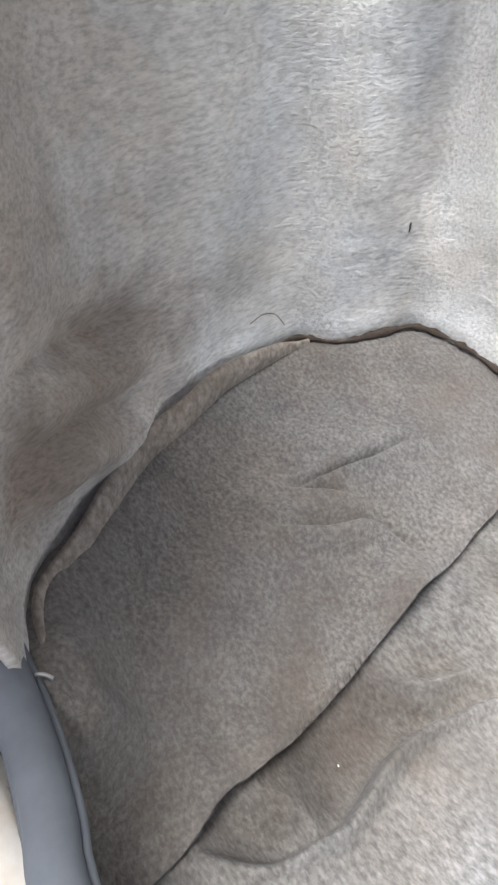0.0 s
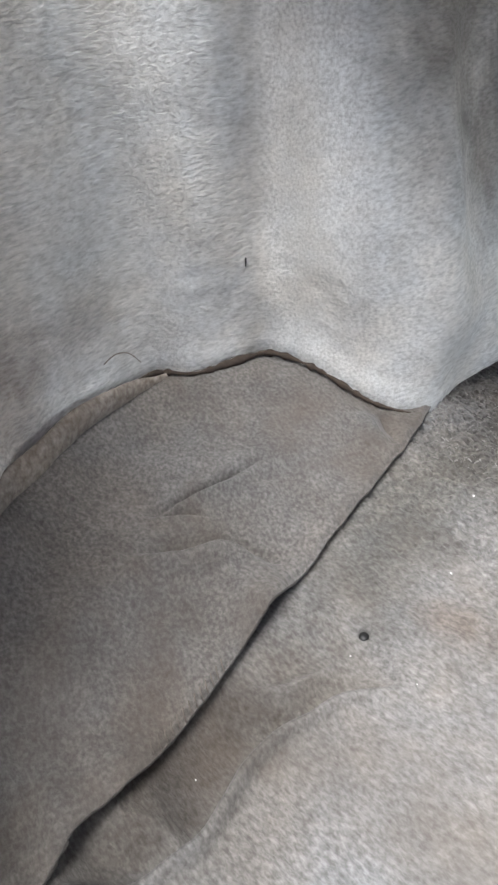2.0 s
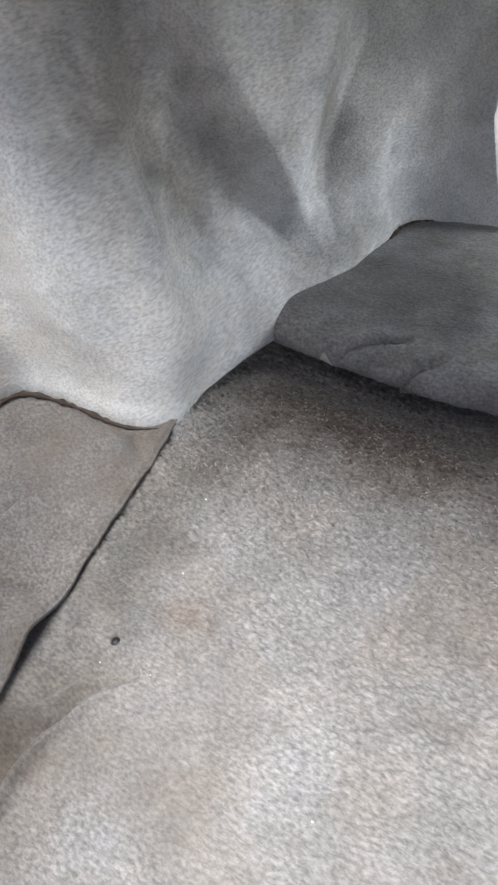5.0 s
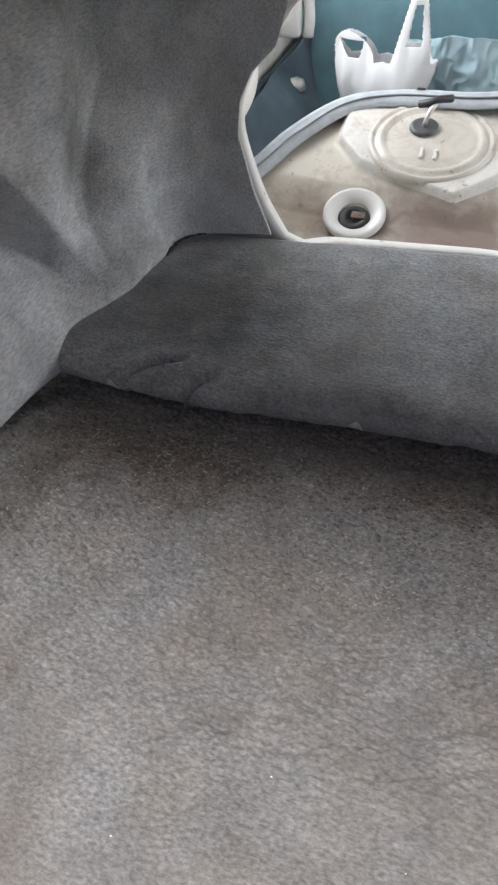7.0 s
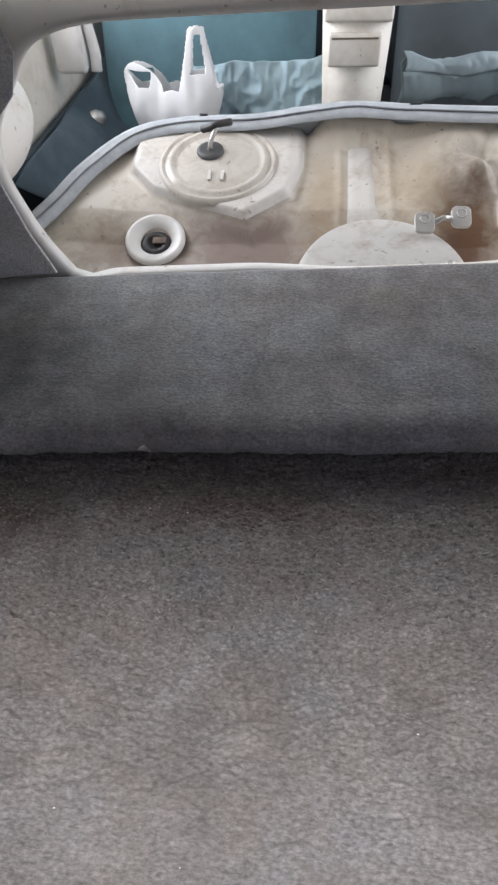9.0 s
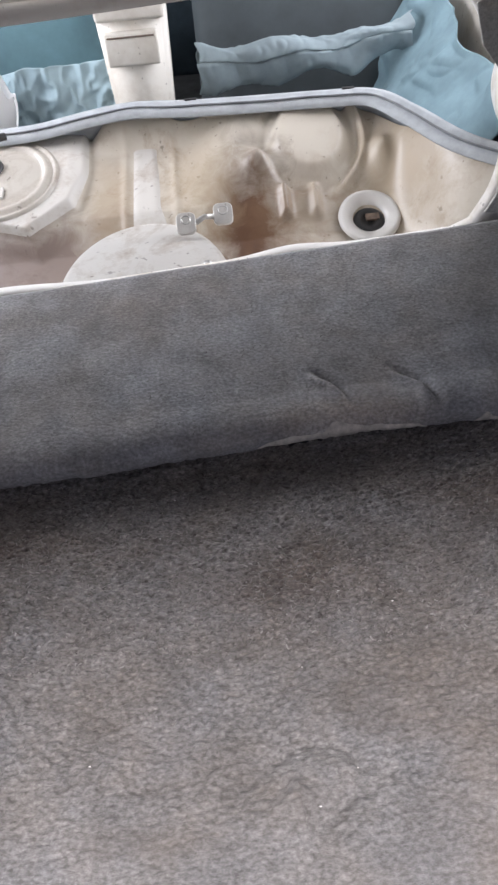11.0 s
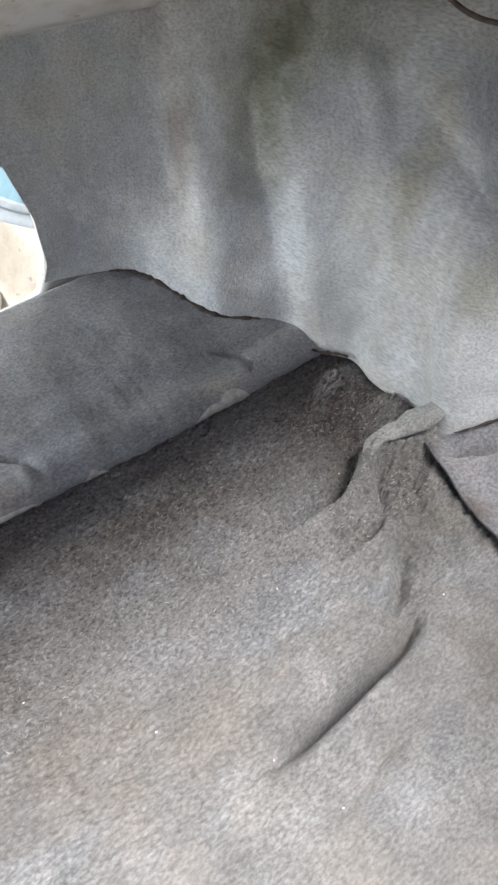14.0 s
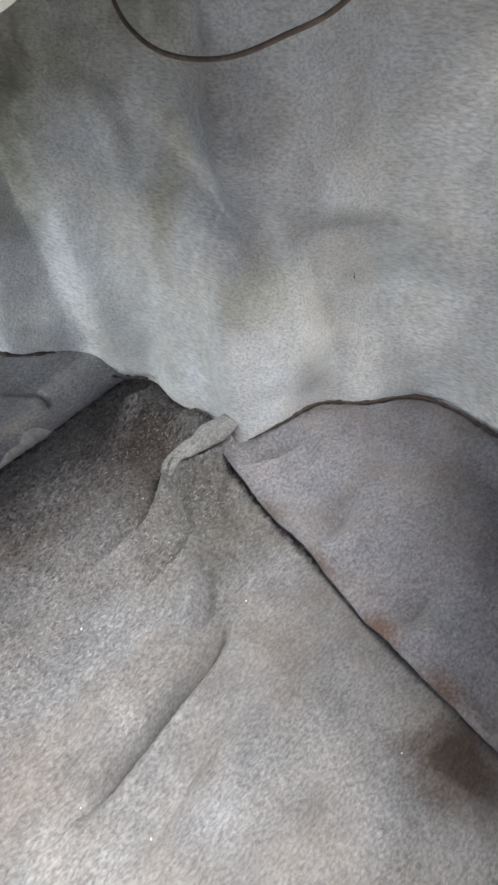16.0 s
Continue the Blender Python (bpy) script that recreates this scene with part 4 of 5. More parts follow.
strip = tube("weatherstrip", STRIP_LINE, 0.0088, RUBBER, None, 14, 200)
tagged(strip, "grey rubber weatherstrip along the trunk sill", "weatherstrip")
tube("sealing_lip", [(x + 0.002, y + 0.0082, z - 0.0035) for x, y, z in STRIP_LINE], 0.0026, RUBBER, strip, 10, 200, "thin inner sealing lip")
tube("carrier", [(x - 0.002, y - 0.0062, z - 0.0045) for x, y, z in STRIP_LINE], 0.0042, RUBBER, strip, 10, 200, "grey clamping foot on the sill")
clip = tagged(plate_clip(), "small metal clip at the liner's rear end", "clip")
back = block("wall_rear", (-0.9, -0.014, -0.12), (0.9, 0.002, -0.004), POCKET, None, 0.004)
tagged(back, "felt covered inner rear wall below the sill", "wall", kind="structure")

# ---- bulkhead with the seat opening ----
OPENING = [(-0.400, 0.030), (-0.425, 0.070), (-0.442, 0.110), (-0.455, 0.155), (-0.452, 0.192), (-0.438, 0.221), (-0.412, 0.256), (-0.392, 0.282), (-0.362, 0.297), (-0.321, 0.305), (-0.249, 0.309),
           (-0.025, 0.316), (0.204, 0.325), (0.300, 0.325), (0.335, 0.318), (0.362, 0.302), (0.392, 0.262), (0.412, 0.229), (0.428, 0.168), (0.426, 0.112), (0.408, 0.070)]


def build_bulkhead():
    inner = spline([(x, z, 0) for x, z in OPENING], 130)[:, :2]
    xb = np.linspace(0.400, -0.392, 60)[1:-1]
    bottom = np.stack([xb, step_top(xb) - 0.022 + 0.010 * (1 - sm(xb, -0.18, -0.03)) * sm(xb, -0.40, -0.34) + 0.008 * gauss(xb, 0.19, 0.05)], -1)
    loop = np.vstack([inner, bottom])
    n = len(loop)
    c = np.array([0.0, 0.17])
    V, F = [], []
    for (x, z) in loop:  # rings: inner lip, face, outer rim
        d = np.array([x, z]) - c
        d /= np.linalg.norm(d)
        s = min(0.95 / max(abs(d[0]), 1e-6), (0.19 if d[1] > 0 else 0.37) / max(abs(d[1]), 1e-6))
        ox, oz = c + d * s
        V += [(x, 0.892, z), (x, 0.876, z), (x + d[0] * 0.012, 0.872, z + d[1] * 0.012), (x + d[0] * 0.016, 0.876, z + d[1] * 0.016), (ox, 0.876, oz), (ox, 0.892, oz)]
    for i in range(n):
        j = (i + 1) % n
        for k in range(6):
            m = (k + 1) % 6
            F.append((i * 6 + k, j * 6 + k, j * 6 + m, i * 6 + m))
    ob = obj("wall_front", V, F, CREAM)
    bmf = bmesh.new()
    bmf.from_mesh(ob.data)
    bmesh.ops.recalc_face_normals(bmf, faces=bmf.faces[:])
    bmf.to_mesh(ob.data)
    bmf.free()
    tagged(ob, "cream painted bulkhead with a wide rounded seat opening", "bulkhead", kind="structure")
    return ob


build_bulkhead()
# cross member above the opening, and an unseen shelf added to shade the front
member = new("cross_member")
tagged(member, "cream painted cross member over the seat opening", "cross member", kind="structure")
xs = np.linspace(-0.62, 0.66, 80)
prof = [(0.868, 0.334), (0.858, 0.337), (0.846, 0.343), (0.842, 0.350), (0.846, 0.357), (0.852, 0.362), (0.850, 0.372), (0.842, 0.378), (0.846, 0.386), (0.856, 0.430), (0.866, 0.500)]
Pm = np.array([[(x, y - 0.03 * sm(abs(x), 0.38, 0.7), z + 0.010 * x) for y, z in prof] for x in xs])
sheet("rail", Pm, CREAM, member, 0.003)
sheet("gusset", np.array([[(x, 0.800 - 0.10 * t, 0.352 + 0.05 * t + 0.0 * x) for t in np.linspace(0, 1, 8)] for x in np.linspace(0.40, 0.62, 12)]), CREAM, member, 0.003)
shelf = block("unseen_shade_shelf", (-0.80, 0.262, 0.500), (0.80, 1.10, 0.520), GREYCLOTH, None, 0.006)
tagged(shelf, "unseen dark deck added to shade the front of the trunk", "shelf", kind="structure")


# ---- rear seat pan ----
# flange along the front of the pan with its trim
LIP = [(-0.64, 1.03, -0.045), (-0.58, 1.11, -0.03), (-0.535, 1.18, -0.010), (-0.49, 1.265, 0.018), (-0.42, 1.352, 0.043), (-0.33, 1.378, 0.055), (-0.2, 1.370, 0.062), (-0.1, 1.368, 0.076), (-0.02, 1.368, 0.083), (0.08, 1.350, 0.083),
       (0.18, 1.340, 0.083), (0.30, 1.325, 0.085), (0.385, 1.305, 0.086), (0.43, 1.215, 0.084), (0.485, 1.10, 0.076), (0.60, 0.99, 0.07)]

HATCH_SEAT = [(-1, 1.05), (-1, -0.20), (-0.70, -0.36), (-0.28, -0.98), (0.36, -1.0), (0.88, -0.42), (1.02, 0.2), (1.02, 1.05)]


def hatch_outline(X, Y):
    """0 in the middle of the hatch seat, 1 on its eight-sided outline."""
    dx, dy = (X + 0.262) / 0.158, (Y - 1.264) / 0.120
    q = np.zeros_like(dx)
    for (ax, ay), (bx_, by_) in zip(HATCH_SEAT, HATCH_SEAT[1:] + HATCH_SEAT[:1]):
        nx_, ny_ = by_ - ay, -(bx_ - ax)
        q = np.maximum(q, (dx * nx_ + dy * ny_) / (ax * nx_ + ay * ny_))
    return q


def pan_height(X, Y):
    Z = -0.06 + 0.62 * (Y - 1.135)
    Z = np.where(Y < 1.135, -0.06 + 0.30 * (Y - 1.135), Z)
    low = np.minimum(Z, -0.026 + 0.27 * (Y - 1.19)) + 0.030 * sm(Y, 1.335, 1.372)
    right = sm(X, 0.04, 0.16)
    Z = low * (1 - right) + Z * right
    Z = np.minimum(Z, 0.058 + 0.03 * sm(X, -0.3, 0.3)) + 0.010 * sm(Y, 1.33, 1.37)
    # side walls run up to the wheel arches
    Z += 0.16 * sm(X, 0.47, 0.68) ** 1.5
    Z += 0.10 * sm(X, 0.40, 0.50) * sm(1.30 - Y, 0.0, 0.1) * 0.4
    # raised seat of the fuel hatch
    q = hatch_outline(X, Y)
    k = 1 - sm(q, 0.92, 1.25)
    Z = Z * (1 - k) + (0.000 + 0.27 * (Y - 1.281)) * k
    Z += 0.010 * (1 - sm(q, 0.90, 1.0))
    # tunnel hump at the back edge
    hump = 1 - sm(np.hypot(X / 0.165, (Y - 0.90) / 0.235), 0.62, 1.0)
    Z = Z * (1 - hump) + (0.014 + 0.02 * X + 0.014 * np.clip(1 - (X / 0.165) ** 2 - ((Y - 0.90) / 0.235) ** 2, 0, 1)) * hump
    # pressed beads and bosses
    r = np.hypot(X - 0.272, Y - 1.280)
    Z += 0.016 * (1 - sm(r, 0.050, 0.068)) - 0.006 * gauss(r, 0.078, 0.008) + 0.012 * gauss(r, 0.090, 0.007) * sm(X, 0.30, 0.33)
    Z += 0.030 * gauss(X, 0.385, 0.020) * gauss(Y, 1.235, 0.03) + 0.026 * gauss(X, 0.182, 0.026) * gauss(Y, 1.243, 0.022) - 0.012 * gauss(X, 0.185, 0.03) * gauss(Y, 1.29, 0.012)
    for cx in (0.218, 0.268):
        Z += 0.016 * gauss(X, cx, 0.009) * (1 - sm(np.abs(Y - 1.183), 0.018, 0.032))
    Z -= 0.004 * gauss(X, 0.15, 0.03) * sm(1.25 - Y, 0.0, 0.06) + 0.006 * gauss(X, -0.12, 0.012) * sm(Y, 1.12, 1.16) * 0.6
    for cx in (-0.045, 0.040):
        Z += 0.004 * gauss(X, cx, 0.007) * sm(Y, 1.12, 1.15)
    for cx, cy in ((-0.352, 1.135), (0.352, 1.145)):
        Z -= 0.010 * gauss(np.hypot(X - cx, Y - cy), 0, 0.075)
    return Z


def build_pan():
    nx, ny = 460, 220
    X = np.linspace(-0.66, 0.66, nx)[:, None] * np.ones((1, ny))
    Y = np.linspace(0.885, 1.375, ny)[None, :] * np.ones((nx, 1))
    rim = spline(LIP, 200)
    lip = curve_of([(-0.72, 0.95), *[(p[0], p[1] + 0.006) for p in rim], (0.72, 0.93)])
    Y = 0.885 + (lip(X) - 0.885) * np.linspace(0, 1, ny)[None, :]
    Z = pan_height(X, Y) + 0.0010 * value_noise(X.shape, (22, 9), 41)
    # the outer wall rises to the flange
    wall = sm((Y - 0.885) / (lip(X) - 0.885), 0.42, 1.0) * sm(X, 0.37, 0.46)
    Z = Z * (1 - wall) + (np.interp(X, rim[:, 0], rim[:, 2]) - 0.006) * wall
    ob = sheet("seat_pan", np.stack([X, Y, Z], -1), PAN, thick=0.0015)
    tagged(ob, "cream painted steel seat pan, stained brown, seat removed", "seat pan", kind="structure")
    return ob


pan = build_pan()
zp = lambda x, y: float(pan_height(np.array([x]), np.array([y]))[0])

# pale band pressed across the pan
band = np.array([[(x0 + (x1 - x0) * t, y, zp(x0 + (x1 - x0) * t, y) + 0.004 - 0.004 * (abs(2 * t - 1) ** 6)) for t in np.linspace(0, 1, 9)]
                 for y, x0, x1 in [(y, np.interp(y, (1.14, 1.335), (-0.034, -0.030)), np.interp(y, (1.14, 1.20, 1.335), (0.030, 0.014, 0.011))) for y in np.linspace(1.12, 1.338, 40)]])
sheet("pan_band", band, COVER, pan, 0.0, "clean cream band")


R, TH = np.meshgrid(np.linspace(0.0, 1.0, 40) ** 0.7, np.linspace(0, 2 * np.pi, 181), indexing="ij")
q1 = hatch_outline(-0.262 + 0.1 * np.cos(TH), 1.264 + 0.1 * np.sin(TH))
PX, PY = -0.262 + 0.1 * R / q1 * np.cos(TH), 1.264 + 0.1 * R / q1 * np.sin(TH)
sheet("hatch_seat", np.stack([PX, PY, pan_height(PX, PY) + 0.0075 - 0.0110 * sm(R, 0.88, 1.0)], -1), COVER, pan, 0.0, "cleaner cream raised seat round the hatch")
PX = 0.0 + 0.160 * R * np.cos(TH)
PY = np.maximum(0.90 + 0.225 * R * np.sin(TH), 0.888)
sheet("tunnel_hump", np.stack([PX, PY, pan_height(PX, PY) + 0.0030 - 0.0045 * sm(R, 0.92, 1.0)], -1), COVER, pan, 0.0, "cleaner cream tunnel hump")


def drain_cup(x, y):
    cup = new("drain_plug")
    slope = math.degrees(math.atan(0.45))
    cup.matrix_world = pose(x, y, zp(x, y) + 0.021, slope)
    tagged(cup, "white plastic cup plug in the seat pan", "plug", "seat pan plugs")
    lathe("cup", [(0.051, -0.010), (0.0505, -0.005), (0.048, -0.002), (0.043, -0.0025), (0.034, -0.007), (0.0275, -0.011), (0.026, -0.020)], WHITE, cup, pose(0, 0, 0))
    lathe("plug", [(0.0, -0.016), (0.012, -0.016), (0.014, -0.012), (0.020, -0.012), (0.0258, -0.015), (0.0265, -0.02)], BLACK, cup, pose(0, -0.002, 0), 24, "dark rubber centre")
    bmx = bmesh.new()
    bmesh.ops.create_cube(bmx, size=1, matrix=Matrix.Translation((0.006, 0.002, -0.0125)) @ Matrix.Diagonal((0.022, 0.012, 0.004, 1)))
    part("tab", bmx, CORD, cup)


drain_cup(-0.352, 1.135)
drain_cup(0.352, 1.145)

# fuel hatch
DISC = painted("hatch_paint", (0.50, 0.47, 0.42), (0.36, 0.31, 0.26), 0.06, 0.35, 14)
hatch = new("fuel_hatch")
hatch.matrix_world = pose(-0.257, 1.279, zp(-0.257, 1.279) + 0.0066, 15.1)
tagged(hatch, "round cream steel fuel pump cover with grommet and hose", "hatch cover")
lathe("cover", [(0.0, 0.003), (0.070, 0.003), (0.074, 0.002), (0.079, 0.0065), (0.083, 0.0075), (0.087, 0.006), (0.091, 0.0025), (0.094, 0.0025), (0.097, 0.0055), (0.100, 0.005), (0.104, 0.0), (0.105, -0.006)], DISC, hatch, pose(0, 0, 0), 64)
for dx in (-0.011, 0.011):
    bmx = bmesh.new()
    bmesh.ops.create_cube(bmx, size=1, matrix=Matrix.Translation((dx, -0.040, 0.0055)) @ Matrix.Diagonal((0.006, 0.026, 0.003, 1)))
    bmesh.ops.bevel(bmx, geom=bmx.edges[:], offset=0.001, segments=2, affect="EDGES")
    part("pressed_bar", bmx, COVER, hatch, "worn bright bar")
lathe("grommet", [(0.024, 0.004), (0.023, 0.008), (0.018, 0.010), (0.012, 0.008), (0.008, 0.009), (0.0, 0.009)], plain("grommet_rubber", (0.06, 0.06, 0.06), 0.5), hatch, pose(-0.016, 0.026, 0), 28, "black rubber grommet")
tube("hose", [(-0.016, 0.026, 0.006), (-0.015, 0.027, 0.016), (-0.011, 0.034, 0.027), (-0.004, 0.046, 0.036)], 0.0042, STEEL, hatch, 10, 20, "bright metal stub")
tube("hose_end", [(-0.030, 0.052, 0.028), (-0.012, 0.046, 0.037), (0.000, 0.050, 0.040), (0.020, 0.062, 0.036)], 0.0062, BLACK, hatch, 10, 20, "dark clipped hose end")

# seat belt bracket on the tunnel hump
bracket = new("belt_bracket")
tagged(bracket, "white painted bracket with two bolt holes on the hump", "bracket")


def plate(name, w, h, r, t, m, mat, parent):
    """A flat plate with rounded corners."""
    ring = [(sx * (w / 2 - r) + r * math.cos(a), sy * (h / 2 - r) + r * math.sin(a)) for sx, sy, a0 in ((1, 1, 0), (-1, 1, 90), (-1, -1, 180), (1, -1, 270)) for a in [radians(a0 + 18 * k) for k in range(6)]]
    n = len(ring)
    V = [(x, y, 0) for x, y in ring] + [(x, y, t) for x, y in ring] + [(0.94 * x, 0.94 * y, t + 0.0008) for x, y in ring]
    F = [(i, (i + 1) % n, n + (i + 1) % n, n + i) for i in range(n)] + [(n + i, n + (i + 1) % n, 2 * n + (i + 1) % n, 2 * n + i) for i in range(n)] + [tuple(range(2 * n, 3 * n)), tuple(range(n))[::-1]]
    ob = obj(name, V, F, mat, parent, "", False)
    ob.matrix_local = m
    return ob


for cx, cy in ((0.060, 1.004), (0.112, 1.022)):
    plate("plate", 0.027, 0.032, 0.008, 0.004, pose(cx, cy, 0.041, 32), COVER, bracket)
    lathe("bolt_hole", [(0.0, 0.0030), (0.005, 0.0030), (0.0055, 0.0052), (0.0072, 0.0054), (0.0078, 0.004)], STEEL, bracket, pose(cx, cy + 0.004, 0.0435, 32), 20, "dark bolt hole")
tube("link", [(0.074, 1.006, 0.042), (0.086, 1.012, 0.046), (0.098, 1.016, 0.043)], 0.004, STEEL, bracket, 8)
bolt = lathe("tunnel_bolt", [(0.0, 0.007), (0.005, 0.007), (0.006, 0.003), (0.009, 0.002), (0.009, -0.01)], STEEL, None, pose(0.085, 0.915, 0.026), 12)
tagged(bolt, "zinc bolt on the tunnel hump", "bolt")
slot = block("drain_slot", (0.028, 0.905, 0.0215), (0.062, 0.917, 0.0265), BLACK, None, 0.002)
tagged(slot, "dark slot in the tunnel hump", "slot", kind="structure")

c = spline(LIP, 220)
tn = np.gradient(c, axis=0)
tn /= np.linalg.norm(tn, axis=1)[:, None]
out = np.stack([-tn[:, 1], tn[:, 0], 0 * tn[:, 0]], -1)
flange = np.stack([c + out * a + np.array([0, 0, b]) for a, b in ((-0.026, -0.013), (-0.014, -0.004), (-0.008, 0.0), (-0.004, -0.002), (0.000, 0.002), (0.008, 0.003), (0.011, -0.002), (0.013, -0.030), (0.014, -0.05))], 1)
fl = sheet("pan_flange", flange, TAPE, None, 0.002)
tagged(fl, "blue-grey trim folded over the front flange of the pan", "trim", kind="structure")
# thin dark tube drawn for the shadow line under the flange trim
edge_shadow = tube("flange_shadow", c + out * -0.0115 + np.array([0, 0, -0.0005]) + 0.0015 * value_noise((220, 3), (26, 2), 88) * np.array([1, 1, 0.3]), 0.0017, plain("shadow_line_grey", (0.14, 0.15, 0.16), 0.6), None, 8)
tagged(edge_shadow, "dark strip for the shadow line along the flange", "seal", kind="structure")
for x0, x1 in ((-0.30, -0.285), (0.07, 0.09), (0.335, 0.355)):
    ym = np.interp((x0 + x1) / 2, c[:, 0], c[:, 1])
    zm = np.interp((x0 + x1) / 2, c[:, 0], c[:, 2])
    s1 = block("flange_slot", (x0, ym + 0.004, zm + 0.002), (x1, ym + 0.010, zm + 0.0052), BLACK, None, 0.001)
    tagged(s1, "dark slot in the flange trim", "slot", kind="structure")

# ---- cabin in front of the pan ----
cabin_floor = sheet("floor", np.array([[(x, y, -0.22 + 0.006 * math.sin(9 * x + 3 * y)) for y in np.linspace(1.30, 2.7, 40)] for x in np.linspace(-0.72, 0.72, 50)]), GREYCLOTH, None, 0.01)
tagged(cabin_floor, "dark grey cabin floor between the seats", "floor", kind="structure")


def folds_sheet(name, fn, nu, nv, mat, label, cat, thick=0.002):
    U, V = np.meshgrid(np.linspace(0, 1, nu), np.linspace(0, 1, nv), indexing="ij")
    ob = sheet(name, np.stack(fn(U, V), -1), mat, None, thick)
    return tagged(ob, label, cat)


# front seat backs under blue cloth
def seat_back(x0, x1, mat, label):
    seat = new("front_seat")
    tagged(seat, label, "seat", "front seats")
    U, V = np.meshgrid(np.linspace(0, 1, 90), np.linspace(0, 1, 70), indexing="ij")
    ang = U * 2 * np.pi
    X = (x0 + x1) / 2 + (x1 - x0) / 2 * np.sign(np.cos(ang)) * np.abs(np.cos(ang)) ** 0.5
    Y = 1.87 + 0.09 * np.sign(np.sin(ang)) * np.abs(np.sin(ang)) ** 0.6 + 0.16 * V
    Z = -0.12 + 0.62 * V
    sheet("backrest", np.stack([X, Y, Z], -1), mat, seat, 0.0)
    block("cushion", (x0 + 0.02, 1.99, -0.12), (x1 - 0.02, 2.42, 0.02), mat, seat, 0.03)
    return seat


seat_back(-0.60, -0.09, plain("teal_cloth", (0.075, 0.15, 0.175), 0.8, 0, 0.25, 10, 0.003), "front seat back covered in teal blue cloth")
# right back: the cabin's shade is put into a darker cloth colour
seat_back(0.10, 0.60, plain("cloth_with_painted_shade", (0.05, 0.062, 0.068), 0.8, 0, 0.25, 10, 0.003), "front seat back in blue-grey cloth with its shade painted in")


def skirt(U, V):
    x = -0.37 + 0.305 * U
    crumple = value_noise(U.shape, (6, 3), 71) + 0.8 * np.abs(value_noise(U.shape, (9, 5), 72)) + 0.5 * np.abs(value_noise(U.shape, (18, 9), 73))
    z = 0.050 + 0.024 * U - 0.20 * V + 0.008 * value_noise(U.shape, (6, 1), 74) * (1 - V)
    y = 1.715 - 0.03 * V + 0.020 * crumple * (0.5 + 0.7 * V)
    return x, y, z


folds_sheet("cloth_skirt", skirt, 170, 90, plain("light_cloth", (0.30, 0.41, 0.455), 0.75, 0, 0.15, 16, 0.002), "gathered pale blue cloth hanging behind the front seat", "cloth")


def roll(U, V):
    crumple = 0.006 * value_noise(U.shape, (12, 5), 95) + 0.004 * np.abs(value_noise(U.shape, (26, 9), 96))
    x = 0.100 + 0.46 * U + 0.004 * np.sin(23 * V)
    mid = 0.040 + 0.012 * np.sin(4.2 * U - 0.6) ** 2 + 0.030 * sm(U, 0.55, 1.0)
    r = 0.026 + 0.005 * np.sin(5 * U + 1.0) + crumple
    a = V * 2 * np.pi
    hang = np.clip(-np.sin(a), 0, 1)
    return x, 1.73 - 0.75 * r * np.cos(a) + 0.004 * np.sin(11 * U + 2 * a) - 0.02 * np.sin(3 * U), mid + r * 0.9 * np.sin(a) - (0.022 + 0.016 * np.sin(9 * U + 1) ** 2) * hang + 0.004 * np.sin(17 * U + a)


folds_sheet("rolled_cloth", roll, 180, 48, plain("pale_blue_cloth", (0.24, 0.30, 0.325), 0.8, 0, 0.2, 16, 0.003), "pale blue-grey cloth rolled behind the front seat", "cloth")


def side_drape(U, V):
    crumple = value_noise(U.shape, (9, 5), 97) + 0.6 * np.abs(value_noise(U.shape, (18, 9), 98))
    x = 0.44 + 0.17 * V + 0.010 * np.sin(17 * U + 4 * V) - 0.014 * crumple
    y = 1.34 + 0.62 * U + 0.012 * np.sin(9 * V + 6 * U) - 0.12 * V * (1 - U)
    z = -0.14 + 0.19 * V + 0.12 * V * U - 0.02 * U + 0.008 * np.sin(14 * U + 5 * V)
    return x, y, z


folds_sheet("draped_cloth", side_drape, 130, 80, CLOTH, "blue cloth draped over the cabin side and sill", "cloth", 0.002)


def side_drape_left(U, V):
    x = -0.50 - 0.12 * V + 0.008 * np.sin(15 * U + 4 * V)
    y = 1.36 + 0.75 * U - 0.10 * V * (1 - U)
    z = -0.16 + 0.15 * V + 0.03 * U * V + 0.006 * np.sin(12 * U + 5 * V)
    return x, y, z


folds_sheet("draped_cloth", side_drape_left, 70, 40, CLOTHDARK, "dark navy cloth hanging over the cabin side", "cloth", 0.002)

# console
console = new("centre_console")
tagged(console, "cream plastic centre console with an ashtray panel", "console")
bmx = bmesh.new()
bmesh.ops.create_cube(bmx, size=1)
for v in bmx.verts:
    w = 0.066 if v.co.z > 0 else 0.050
    v.co = Vector((-0.016 + v.co.x * 2 * w, 1.66 + v.co.y * (0.20 if v.co.z > 0 else 0.14), 0.000 + v.co.z * 0.40))
bmesh.ops.bevel(bmx, geom=bmx.edges[:], offset=0.010, segments=3, affect="EDGES")
part("body", bmx, TRIM, console)
block("ashtray", (-0.070, 1.552, 0.092), (0.030, 1.566, 0.150), TRIM, console, 0.005, "cream ashtray lid")
block("finger_groove", (-0.064, 1.5505, 0.1395), (0.024, 1.554, 0.1425), CORD, console, 0.001, "dark finger groove")
block("cap", (-0.080, 1.550, 0.166), (0.048, 1.58, 0.196), TRIM, console, 0.006)

# plastic bag
bag = new("plastic_bag")
tagged(bag, "white plastic carrier bag standing on the cabin floor", "bag")


